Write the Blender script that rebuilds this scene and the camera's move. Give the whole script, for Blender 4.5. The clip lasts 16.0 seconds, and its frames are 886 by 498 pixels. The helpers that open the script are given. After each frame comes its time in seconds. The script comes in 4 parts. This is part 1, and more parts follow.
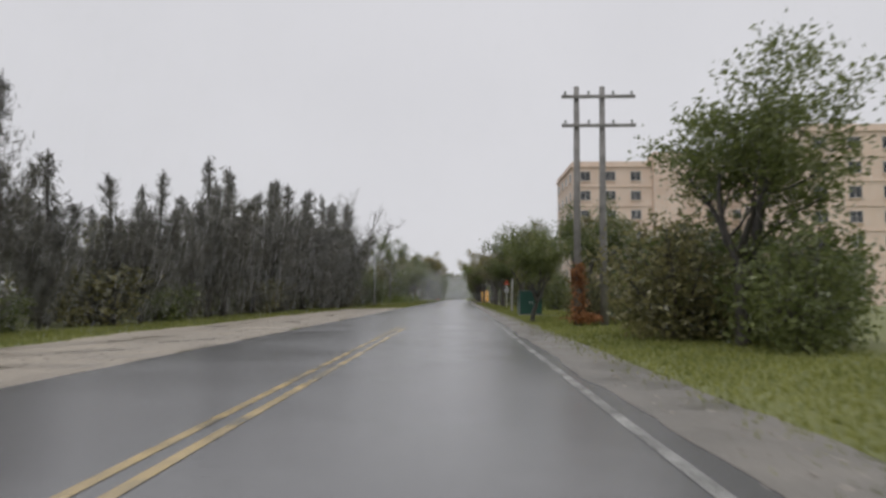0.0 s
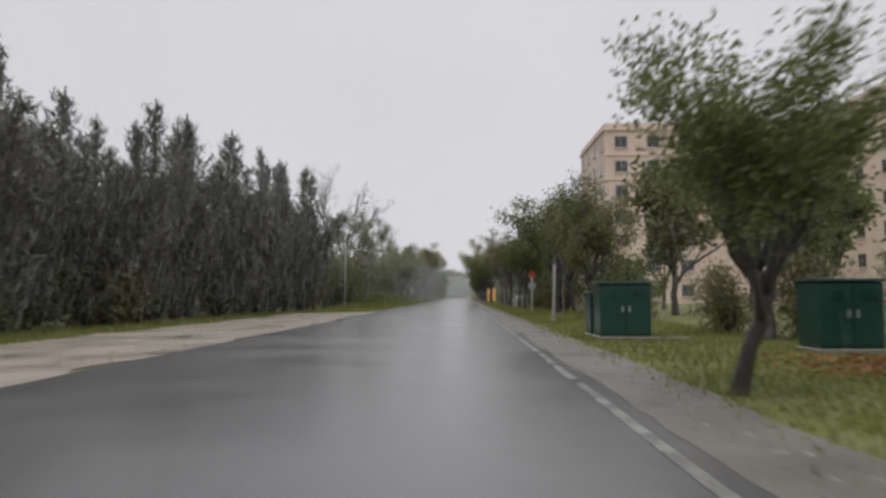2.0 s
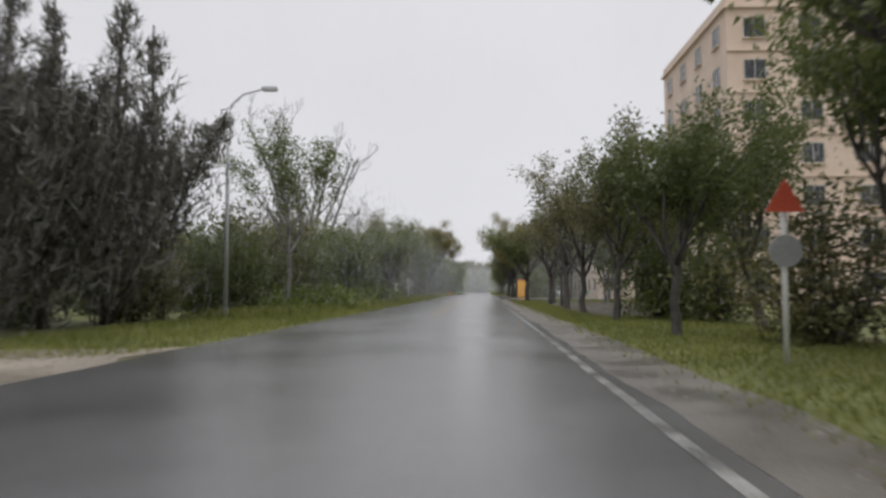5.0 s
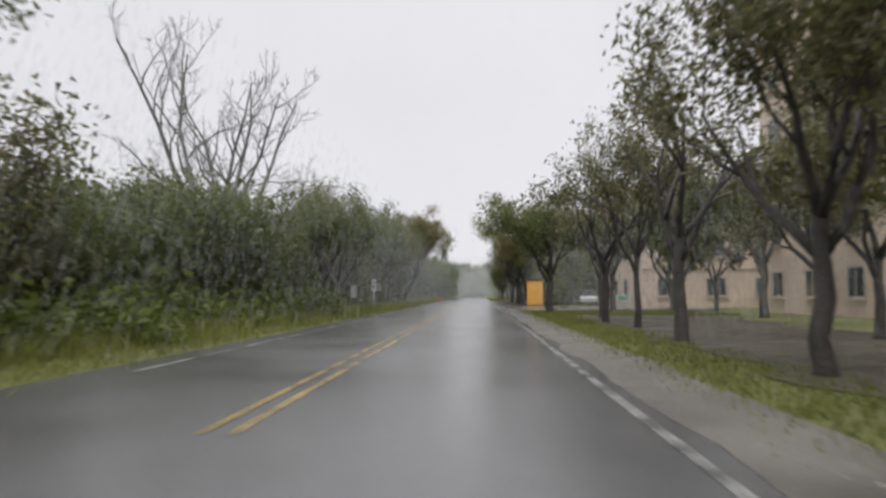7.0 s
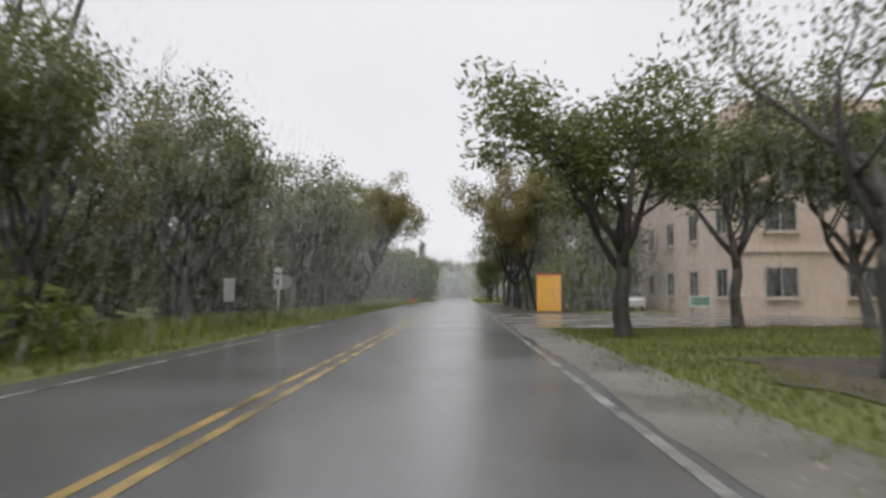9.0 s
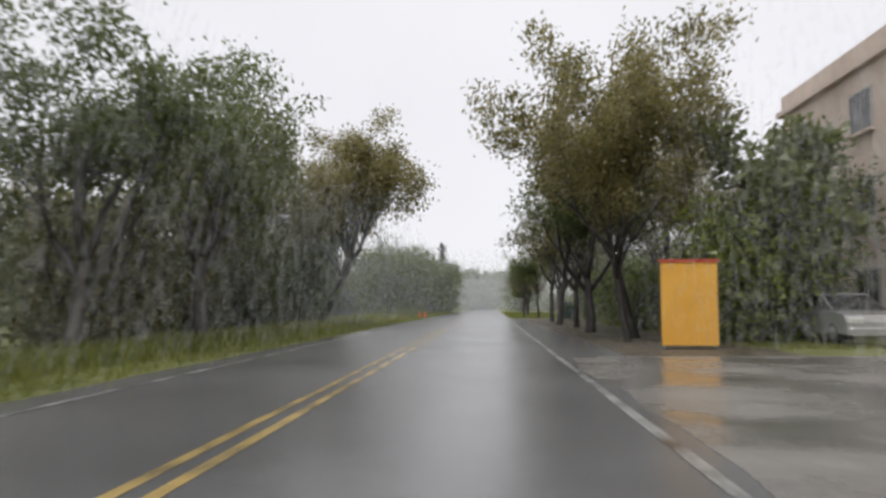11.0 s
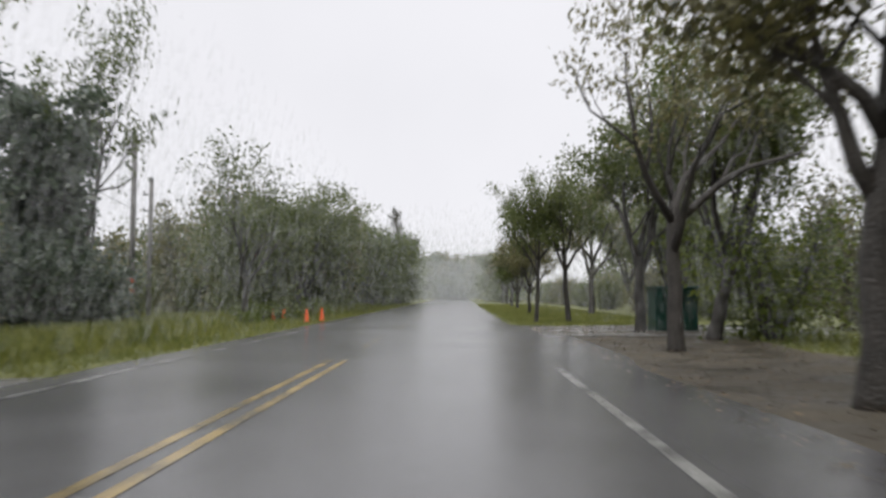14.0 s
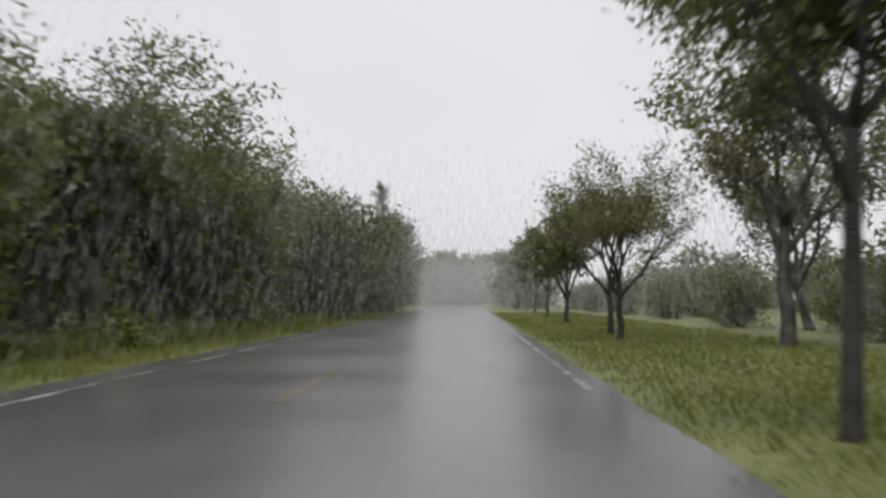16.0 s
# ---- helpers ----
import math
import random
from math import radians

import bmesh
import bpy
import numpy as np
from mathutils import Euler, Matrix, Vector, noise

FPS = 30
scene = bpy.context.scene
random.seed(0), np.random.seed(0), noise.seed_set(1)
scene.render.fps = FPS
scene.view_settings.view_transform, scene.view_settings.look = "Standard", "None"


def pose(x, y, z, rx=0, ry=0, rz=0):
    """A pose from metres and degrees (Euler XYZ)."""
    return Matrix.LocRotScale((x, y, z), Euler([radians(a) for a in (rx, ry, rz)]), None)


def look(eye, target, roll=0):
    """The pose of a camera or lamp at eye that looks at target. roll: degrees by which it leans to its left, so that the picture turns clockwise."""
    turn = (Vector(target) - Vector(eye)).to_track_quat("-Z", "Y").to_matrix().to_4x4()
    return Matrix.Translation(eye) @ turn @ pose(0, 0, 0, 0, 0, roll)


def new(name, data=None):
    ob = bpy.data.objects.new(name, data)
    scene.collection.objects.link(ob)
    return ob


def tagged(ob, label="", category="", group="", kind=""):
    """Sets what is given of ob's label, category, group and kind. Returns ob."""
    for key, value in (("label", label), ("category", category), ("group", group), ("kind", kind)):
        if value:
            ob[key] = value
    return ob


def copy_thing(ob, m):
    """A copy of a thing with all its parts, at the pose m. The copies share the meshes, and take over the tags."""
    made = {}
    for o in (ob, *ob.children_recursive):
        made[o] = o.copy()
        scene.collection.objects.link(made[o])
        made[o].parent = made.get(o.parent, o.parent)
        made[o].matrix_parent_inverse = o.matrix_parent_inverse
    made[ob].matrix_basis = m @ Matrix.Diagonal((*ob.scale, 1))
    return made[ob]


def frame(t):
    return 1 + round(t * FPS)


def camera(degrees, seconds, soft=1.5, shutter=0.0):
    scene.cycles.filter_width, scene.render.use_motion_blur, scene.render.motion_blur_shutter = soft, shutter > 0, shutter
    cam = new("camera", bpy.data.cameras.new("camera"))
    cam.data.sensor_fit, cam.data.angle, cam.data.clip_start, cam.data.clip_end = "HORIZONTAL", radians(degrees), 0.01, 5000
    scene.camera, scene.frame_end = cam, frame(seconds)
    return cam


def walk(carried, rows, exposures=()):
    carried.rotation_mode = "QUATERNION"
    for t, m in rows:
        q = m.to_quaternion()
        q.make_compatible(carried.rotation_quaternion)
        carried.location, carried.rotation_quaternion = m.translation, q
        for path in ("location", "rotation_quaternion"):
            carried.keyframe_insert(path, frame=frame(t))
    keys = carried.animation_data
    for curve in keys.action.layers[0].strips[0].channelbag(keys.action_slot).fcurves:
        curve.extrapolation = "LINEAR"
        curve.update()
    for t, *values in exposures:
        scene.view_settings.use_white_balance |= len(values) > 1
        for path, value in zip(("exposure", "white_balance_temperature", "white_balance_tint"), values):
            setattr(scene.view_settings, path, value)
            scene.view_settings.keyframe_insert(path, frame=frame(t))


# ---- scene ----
LENS = 62.0
cam = camera(LENS, 16.0, soft=2.8, shutter=0.35)

# ---- the drive: seconds, metres along the road, where the road's far end sits across and down the picture ----
DRIVE = [
    (0.0, 0.0, 815, 525), (0.5, 6.5, 811, 527), (1.0, 13.0, 809, 528), (1.5, 19.5, 811, 532), (2.0, 26.0, 818, 522),
    (2.5, 32.5, 836, 510), (3.0, 39.0, 848, 508), (3.5, 45.5, 871, 530), (4.0, 52.0, 869, 512),
    (6.5, 84.5, 834, 512), (7.0, 91.0, 848, 520), (7.5, 97.5, 835, 525), (8.0, 104.0, 835, 534), (8.5, 110.5, 828, 535),
    (9.0, 117.0, 818, 520), (11.5, 149.5, 872, 545), (12.0, 156.0, 846, 546), (12.5, 162.5, 845, 545),
    (13.0, 169.0, 829, 545), (13.5, 175.5, 825, 535), (14.0, 182.0, 816, 522), (14.5, 188.5, 813, 518),
    (15.0, 195.0, 801, 530), (15.5, 201.5, 827, 530), (16.0, 208.0, 832, 530),
]
EYE_Z = 1.15
FOCAL = 784 / math.tan(radians(LENS / 2))


def drive_row(t, y, px, py):
    side, rise = (px - 784) / FOCAL, (py - 441) / FOCAL
    eye = Vector((0, y, EYE_Z))
    return t, look(eye, eye + Vector((-side, 1, rise)))


walk(cam, [drive_row(*r) for r in DRIVE], exposures=[(0.0, -0.08), (2.0, -0.08), (3.0, 0.06), (4.0, 0.02), (6.5, 0.15), (9.0, 0.24), (11.5, 0.35), (13.0, 0.4), (14.0, 0.3), (16.0, 0.12)])

# ---- overcast daylight ----
world = bpy.data.worlds.new("overcast_sky")
scene.world = world
world.use_nodes = True
wn, wl = world.node_tree.nodes, world.node_tree.links
sky = wn.new("ShaderNodeTexSky")
sky.sky_type, sky.sun_disc = "NISHITA", False
sky.sun_elevation, sky.sun_rotation = radians(62), radians(200)
sky.air_density, sky.dust_density, sky.ozone_density = 1.0, 1.0, 1.0
grey = wn.new("ShaderNodeHueSaturation")
grey.inputs["Saturation"].default_value = 0.15
wl.new(sky.outputs["Color"], grey.inputs["Color"])
cloud = wn.new("ShaderNodeTexNoise")
cloud.inputs["Scale"].default_value, cloud.inputs["Detail"].default_value = 1.6, 4
deck = wn.new("ShaderNodeValToRGB")
deck.color_ramp.elements[0].position, deck.color_ramp.elements[1].position = 0.3, 0.7
deck.color_ramp.elements[0].color, deck.color_ramp.elements[1].color = (6.4, 6.38, 6.72, 1), (7.24, 7.2, 7.56, 1)
wl.new(cloud.outputs["Fac"], deck.inputs["Fac"])
veil = wn.new("ShaderNodeMix")
veil.data_type = "RGBA"
veil.inputs["Factor"].default_value = 0.9
wl.new(grey.outputs["Color"], veil.inputs[6])
wl.new(deck.outputs["Color"], veil.inputs[7])
wl.new(veil.outputs[2], wn["Background"].inputs["Color"])
wn["Background"].inputs["Strength"].default_value = 0.105

sun = new("sun", bpy.data.lights.new("sun", "SUN"))
sun.data.energy, sun.data.angle, sun.data.color = 1.3, radians(40), (1.0, 0.98, 0.95)
sun.matrix_basis = look((0, 0, 50), (8, 20, 0))


# ---- materials ----
def mat(name, dark, light, rough=0.6, scale=3.0, fine=30.0, bump=0.15, metal=0.0, rough_to=None, per_object=0.0, per_leaf=0.0, translucent=0.0, coat=0.0, ramp=(0.35, 0.65), distance=0.02):
    m = bpy.data.materials.new(name)
    m.use_nodes = True
    n, l = m.node_tree.nodes, m.node_tree.links
    b = n["Principled BSDF"]
    where = n.new("ShaderNodeTexCoord")
    large, small = n.new("ShaderNodeTexNoise"), n.new("ShaderNodeTexNoise")
    large.inputs["Scale"].default_value, small.inputs["Scale"].default_value = scale, fine
    large.inputs["Detail"].default_value, small.inputs["Detail"].default_value = 5, 4
    for tex in (large, small):
        l.new(where.outputs["Object"], tex.inputs["Vector"])
    both = n.new("ShaderNodeMix")
    both.inputs["Factor"].default_value = 0.4
    l.new(large.outputs["Fac"], both.inputs[2])
    l.new(small.outputs["Fac"], both.inputs[3])
    value = both.outputs[0]
    for source, node, amount in (("Random", "ShaderNodeObjectInfo", per_object), ("Random Per Island", "ShaderNodeNewGeometry", per_leaf)):
        if amount:
            info, add = n.new(node), n.new("ShaderNodeMath")
            add.operation = "MULTIPLY_ADD"
            shift = n.new("ShaderNodeMath")
            shift.operation = "SUBTRACT"
            l.new(info.outputs[source], shift.inputs[0])
            shift.inputs[1].default_value = 0.5
            l.new(shift.outputs[0], add.inputs[0])
            add.inputs[1].default_value = amount
            l.new(value, add.inputs[2])
            value = add.outputs[0]
    ramp_node = n.new("ShaderNodeValToRGB")
    ramp_node.color_ramp.elements[0].position, ramp_node.color_ramp.elements[1].position = ramp
    ramp_node.color_ramp.elements[0].color, ramp_node.color_ramp.elements[1].color = (*dark, 1), (*light, 1)
    l.new(value, ramp_node.inputs["Fac"])
    l.new(ramp_node.outputs["Color"], b.inputs["Base Color"])
    b.inputs["Metallic"].default_value = metal
    b.inputs["Coat Weight"].default_value = coat
    if rough_to is None:
        b.inputs["Roughness"].default_value = rough
    else:
        span = n.new("ShaderNodeMapRange")
        span.inputs["From Min"].default_value, span.inputs["From Max"].default_value = 0.35, 0.65
        span.inputs["To Min"].default_value, span.inputs["To Max"].default_value = rough, rough_to
        l.new(large.outputs["Fac"], span.inputs["Value"])
        l.new(span.outputs["Result"], b.inputs["Roughness"])
    if bump:
        relief = n.new("ShaderNodeBump")
        relief.inputs["Strength"].default_value, relief.inputs["Distance"].default_value = bump, distance
        l.new(small.outputs["Fac"], relief.inputs["Height"])
        l.new(relief.outputs["Normal"], b.inputs["Normal"])
    if translucent:
        thin, mix = n.new("ShaderNodeBsdfTranslucent"), n.new("ShaderNodeMixShader")
        l.new(ramp_node.outputs["Color"], thin.inputs["Color"])
        mix.inputs["Fac"].default_value = translucent
        l.new(b.outputs["BSDF"], mix.inputs[1])
        l.new(thin.outputs["BSDF"], mix.inputs[2])
        l.new(mix.outputs["Shader"], n["Material Output"].inputs["Surface"])
    return m


ASPHALT = mat("wet_asphalt", (0.102, 0.102, 0.105), (0.155, 0.154, 0.156), 0.19, 0.3, 60, 0.3, rough_to=0.26, distance=0.006)
WHITE_LINE = mat("worn_white_paint", (0.08, 0.08, 0.08), (0.52, 0.52, 0.50), 0.25, 1.2, 24, 0.2, ramp=(0.38, 0.66), distance=0.006)
YELLOW_LINE = mat("worn_yellow_paint", (0.10, 0.092, 0.066), (0.52, 0.37, 0.13), 0.25, 1.2, 24, 0.2, ramp=(0.36, 0.62), distance=0.006)
FADED_LINE = mat("faded_yellow_paint", (0.085, 0.082, 0.07), (0.38, 0.31, 0.17), 0.25, 1.2, 24, 0.2, ramp=(0.42, 0.78), distance=0.006)
EARTH = mat("grassy_earth", (0.105, 0.12, 0.036), (0.21, 0.22, 0.078), 0.7, 0.6, 18, 0.6, distance=0.05)
DIRT = mat("wet_beige_dirt", (0.2, 0.172, 0.138), (0.38, 0.335, 0.275), 0.25, 0.45, 14, 0.4, rough_to=0.75, distance=0.03)
GREY_GRAVEL = mat("wet_grey_brown_gravel", (0.115, 0.107, 0.096), (0.235, 0.218, 0.194), 0.28, 0.6, 20, 0.5, rough_to=0.7, distance=0.03)
BROWN = mat("brown_leaf_litter", (0.055, 0.048, 0.036), (0.13, 0.112, 0.082), 0.3, 0.9, 20, 0.7, rough_to=0.85, distance=0.04)
LITTER = mat("fallen_leaf_brown", (0.06, 0.045, 0.03), (0.22, 0.16, 0.09), 0.5, 0.9, 20, 0, per_leaf=0.5)
CONCRETE = mat("wet_concrete", (0.14, 0.132, 0.122), (0.26, 0.245, 0.225), 0.12, 0.5, 16, 0.25, rough_to=0.4)
WET_GRAVEL = mat("wet_grey_gravel", (0.13, 0.127, 0.12), (0.25, 0.245, 0.232), 0.12, 0.6, 22, 0.3, rough_to=0.45)
GRASS = mat("grass_blades", (0.14, 0.165, 0.038), (0.33, 0.34, 0.10), 0.4, 0.35, 9, 0, per_leaf=0.35, translucent=0.5)
STONES = mat("gravel_stones", (0.14, 0.125, 0.105), (0.32, 0.29, 0.25), 0.5, 2, 30, 0.2, per_leaf=0.4)
BARK = mat("wet_dark_bark", (0.026, 0.023, 0.02), (0.085, 0.075, 0.066), 0.45, 3, 26, 1.0, per_object=0.15, distance=0.03)
PALE_BARK = mat("pale_grey_bark", (0.10, 0.095, 0.088), (0.26, 0.25, 0.235), 0.55, 2.5, 20, 0.5, per_object=0.15)
LEAF = mat("green_leaves", (0.085, 0.112, 0.034), (0.19, 0.218, 0.074), 0.36, 0.5, 5, 0, per_object=0.14, per_leaf=0.3, translucent=0.5, coat=0.35)
OLIVE_LEAF = mat("olive_brown_leaves", (0.095, 0.098, 0.044), (0.265, 0.243, 0.108), 0.36, 0.5, 5, 0, per_object=0.12, per_leaf=0.35, translucent=0.5, coat=0.35)
GOLD_LEAF = mat("golden_olive_leaves", (0.15, 0.14, 0.048), (0.36, 0.31, 0.115), 0.32, 0.5, 5, 0, per_leaf=0.35, translucent=0.5, coat=0.7)
LIME_LEAF = mat("yellow_green_leaves", (0.09, 0.13, 0.02), (0.27, 0.32, 0.06), 0.42, 0.5, 5, 0, per_leaf=0.3, translucent=0.55, coat=0.7)
WEED_LEAF = mat("bright_weed_leaves", (0.085, 0.12, 0.022), (0.22, 0.26, 0.062), 0.42, 0.5, 5, 0, per_leaf=0.3, translucent=0.5)
NEEDLE = mat("grey_green_needles", (0.088, 0.087, 0.074), (0.175, 0.168, 0.138), 0.4, 0.45, 4, 0, per_object=0.12, per_leaf=0.25, translucent=0.35, coat=0.7)
IVY = mat("dark_ivy_leaves", (0.045, 0.07, 0.042), (0.1, 0.14, 0.078), 0.32, 0.5, 5, 0, per_leaf=0.3, translucent=0.35, coat=0.7)
DEAD_LEAF = mat("rust_brown_leaves", (0.16, 0.065, 0.025), (0.40, 0.19, 0.075), 0.6, 0.8, 6, 0, per_leaf=0.35, translucent=0.25)
POLE = mat("weathered_pole_concrete", (0.12, 0.115, 0.11), (0.26, 0.25, 0.24), 0.6, 2, 25, 0.3)
STEEL = mat("galvanised_steel", (0.35, 0.36, 0.37), (0.55, 0.56, 0.57), 0.4, 3, 30, 0.05, metal=0.6)
GREEN_PAINT = mat("dark_green_paint", (0.006, 0.036, 0.028), (0.013, 0.062, 0.046), 0.35, 1.5, 20, 0.1, coat=0.3)
BEIGE_WALL = mat("beige_render", (0.62, 0.48, 0.385), (0.76, 0.62, 0.52), 0.8, 0.35, 12, 0.15)
TAN_WALL = mat("tan_render", (0.56, 0.45, 0.375), (0.70, 0.58, 0.49), 0.8, 0.4, 12, 0.15)
FRAME = mat("window_frame_paint", (0.30, 0.28, 0.26), (0.48, 0.46, 0.43), 0.5, 3, 25, 0.05)
GLASS = mat("dark_window_glass", (0.02, 0.023, 0.026), (0.05, 0.055, 0.06), 0.08, 0.7, 3, 0)
ORANGE_BOARD = mat("yellow_orange_board", (0.86, 0.43, 0.06), (0.95, 0.53, 0.11), 0.4, 1.2, 18, 0.08)
RED_PAINT = mat("faded_red_paint", (0.45, 0.06, 0.03), (0.62, 0.12, 0.06), 0.4, 2, 20, 0.05)
CONE_ORANGE = mat("orange_cone_plastic", (0.75, 0.10, 0.02), (0.88, 0.17, 0.04), 0.4, 3, 30, 0.05)
WHITE_PAINT = mat("white_paint", (0.62, 0.62, 0.60), (0.80, 0.80, 0.78), 0.45, 2.5, 24, 0.05)
PALE_POST = mat("pale_weathered_concrete", (0.25, 0.245, 0.235), (0.42, 0.41, 0.39), 0.55, 2.5, 24, 0.2)
PALE_GREEN = mat("faded_green_paint", (0.10, 0.24, 0.19), (0.17, 0.33, 0.27), 0.45, 2, 22, 0.05)
RUBBER = mat("black_rubber", (0.012, 0.012, 0.012), (0.03, 0.03, 0.03), 0.7, 5, 40, 0.1)
SILVER_PAINT = mat("silver_car_paint", (0.45, 0.46, 0.47), (0.6, 0.61, 0.62), 0.25, 1, 30, 0, metal=0.5, coat=0.6)
DARK_PAINT = mat("dark_car_paint", (0.02, 0.022, 0.026), (0.04, 0.043, 0.05), 0.25, 1, 30, 0, metal=0.3, coat=0.6)
LAMP_GLASS = mat("clear_lamp_plastic", (0.6, 0.6, 0.58), (0.75, 0.75, 0.73), 0.15, 3, 20, 0)


# ---- mesh helpers ----
class Shape:
    """Collects tubes, boxes, prisms and rings for one mesh."""

    def __init__(self):
        self.v, self.f = [], []

    def add(self, verts, faces):
        k = len(self.v)
        self.v.extend(tuple(p) for p in verts)
        self.f.extend(tuple(i + k for i in face) for face in faces)
        return self

    def tube(self, path, radii, sides=7, cap=True):
        k = len(self.v)
        path = [Vector(p) for p in path]
        for i, p in enumerate(path):
            d = (path[min(i + 1, len(path) - 1)] - path[max(i - 1, 0)]).normalized()
            u = d.cross(Vector((0, 0, 1)) if abs(d.z) < 0.9 else Vector((1, 0, 0))).normalized()
            w = d.cross(u)
            for s in range(sides):
                a = 2 * math.pi * s / sides
                self.v.append(tuple(p + (u * math.cos(a) + w * math.sin(a)) * radii[i]))
        for i in range(len(path) - 1):
            for s in range(sides):
                a, b = k + i * sides + s, k + i * sides + (s + 1) % sides
                self.f.append((a, a + sides, b + sides, b))
        if cap:
            self.f.append(tuple(k + s for s in range(sides)))
            self.f.append(tuple(k + (len(path) - 1) * sides + s for s in reversed(range(sides))))
        return self

    def box(self, x0, y0, z0, x1, y1, z1, bevel=0.0):
        """A box; with a bevel its four upright edges and top rim are chamfered."""
        if not bevel:
            self.add([(x, y, z) for z in (z0, z1) for x, y in ((x0, y0), (x1, y0), (x1, y1), (x0, y1))],
                     [(3, 2, 1, 0), (4, 5, 6, 7), (0, 1, 5, 4), (1, 2, 6, 5), (2, 3, 7, 6), (3, 0, 4, 7)])
            return self

        def ring(inset, z):
            a, b, c, d, e = x0 + inset, x1 - inset, y0 + inset, y1 - inset, bevel
            return [(a + e, c, z), (b - e, c, z), (b, c + e, z), (b, d - e, z), (b - e, d, z), (a + e, d, z), (a, d - e, z), (a, c + e, z)]
        rings = [ring(0, z0), ring(0, z1 - bevel), ring(bevel, z1)]
        faces = [tuple(reversed(range(8))), tuple(range(16, 24))]
        for r in range(2):
            for s in range(8):
                a, b = r * 8 + s, r * 8 + (s + 1) % 8
                faces.append((a, b, b + 8, a + 8))
        return self.add([p for r in rings for p in r], faces)

    def lathe(self, profile, sides=16, at=(0, 0, 0)):
        k, faces = len(profile), []
        verts = [(at[0] + r * math.cos(2 * math.pi * s / sides), at[1] + r * math.sin(2 * math.pi * s / sides), at[2] + z) for s in range(sides) for r, z in profile]
        for s in range(sides):
            for i in range(k - 1):
                a, b = s * k + i, ((s + 1) % sides) * k + i
                faces.append((a, b, b + 1, a + 1))
        return self.add(verts, faces)

    def mesh(self, name, smooth=False):
        me = bpy.data.meshes.new(name)
        me.from_pydata(self.v, [], self.f)
        me.update()
        if smooth:
            me.polygons.foreach_set("use_smooth", [True] * len(me.polygons))
        return me


def part(name, me, material, parent=None, label=""):
    if not me.materials:
        me.materials.append(material)
    ob = new(name, me)
    ob.parent = parent
    if label:
        ob["label"] = label
    return ob


def thing(name, label, category, group="", kind="", at=None):
    ob = tagged(new(name), label, category, group, kind)
    if at is not None:
        ob.matrix_basis = at
    return ob


def blades_mesh(name, corners):
    """A mesh of separate blades from an array (blades, corners, 3)."""
    n, k = corners.shape[:2]
    me = bpy.data.meshes.new(name)
    me.vertices.add(n * k)
    me.vertices.foreach_set("co", corners.astype(np.float32).ravel())
    me.loops.add(n * k)
    me.loops.foreach_set("vertex_index", np.arange(n * k, dtype=np.int32))
    me.polygons.add(n)
    me.polygons.foreach_set("loop_start", np.arange(0, n * k, k, dtype=np.int32))
    me.update(calc_edges=True)
    return me


def leaf_cards(rng, centres, spread, count, length, width, axis=None, flat=0.75, simple=False):
    """Folded diamond leaves scattered round centres; axis: the way that most of them point."""
    c = np.repeat(np.asarray(centres), count, axis=0)
    n = len(c)
    c = c + rng.normal(0, 1, (n, 3)) * spread * np.array((1, 1, flat))
    d = rng.normal(0, 1, (n, 3))
    if axis is not None:
        d = d * 0.45 + np.asarray(axis)
    d /= np.linalg.norm(d, axis=1)[:, None]
    s = np.cross(d, rng.normal(0, 1, (n, 3)))
    s /= np.linalg.norm(s, axis=1)[:, None]
    k = rng.uniform(0.65, 1.25, n)[:, None]
    up = np.cross(d, s) * (0.12 * length) * k
    if simple:
        return np.stack([c - d * length * k / 2 - s * width * k / 2, c - d * length * k / 2 + s * width * k / 2, c + d * length * k / 2 + up], axis=1)
    return np.stack([c - d * length * k / 2, c + s * width * k / 2 + up, c + d * length * k / 2, c - s * width * k / 2 + up], axis=1)


# ---- trees ----
def limb_path(rng, start, way, length, bends, lift, wobble):
    p, d, out = Vector(start), Vector(way).normalized(), [Vector(start)]
    for _ in range(bends):
        d = (d + Vector(rng.normal(0, wobble, 3)) + Vector((0, 0, lift))).normalized()
        p = p + d * (length / bends)
        out.append(p.copy())
    return out, d


def branch_out(rng, shape, tips, start, way, length, radius, level, lift, wobble, kids, spread):
    path, d = limb_path(rng, start, way, length, 5, lift, wobble)
    radii = [radius * (1 - 0.13 * i) for i in range(6)]
    shape.tube(path, radii, 7 if level > 1 else 5 if level else 3, cap=level > 1)
    if level == 0:
        tips.extend(path[2:])
        return
    for k in range(kids):
        i = 2 + (k * 4) // max(kids, 1) if k < kids - 1 else 5
        i = min(i, 5)
        side = Vector(rng.normal(0, 1, 3))
        side = (side - d * side.dot(d)).normalized()
        branch_out(rng, shape, tips, path[i], d + side * spread, length * rng.uniform(0.5, 0.72), radii[i] * 0.62, level - 1, lift, wobble, kids, spread)


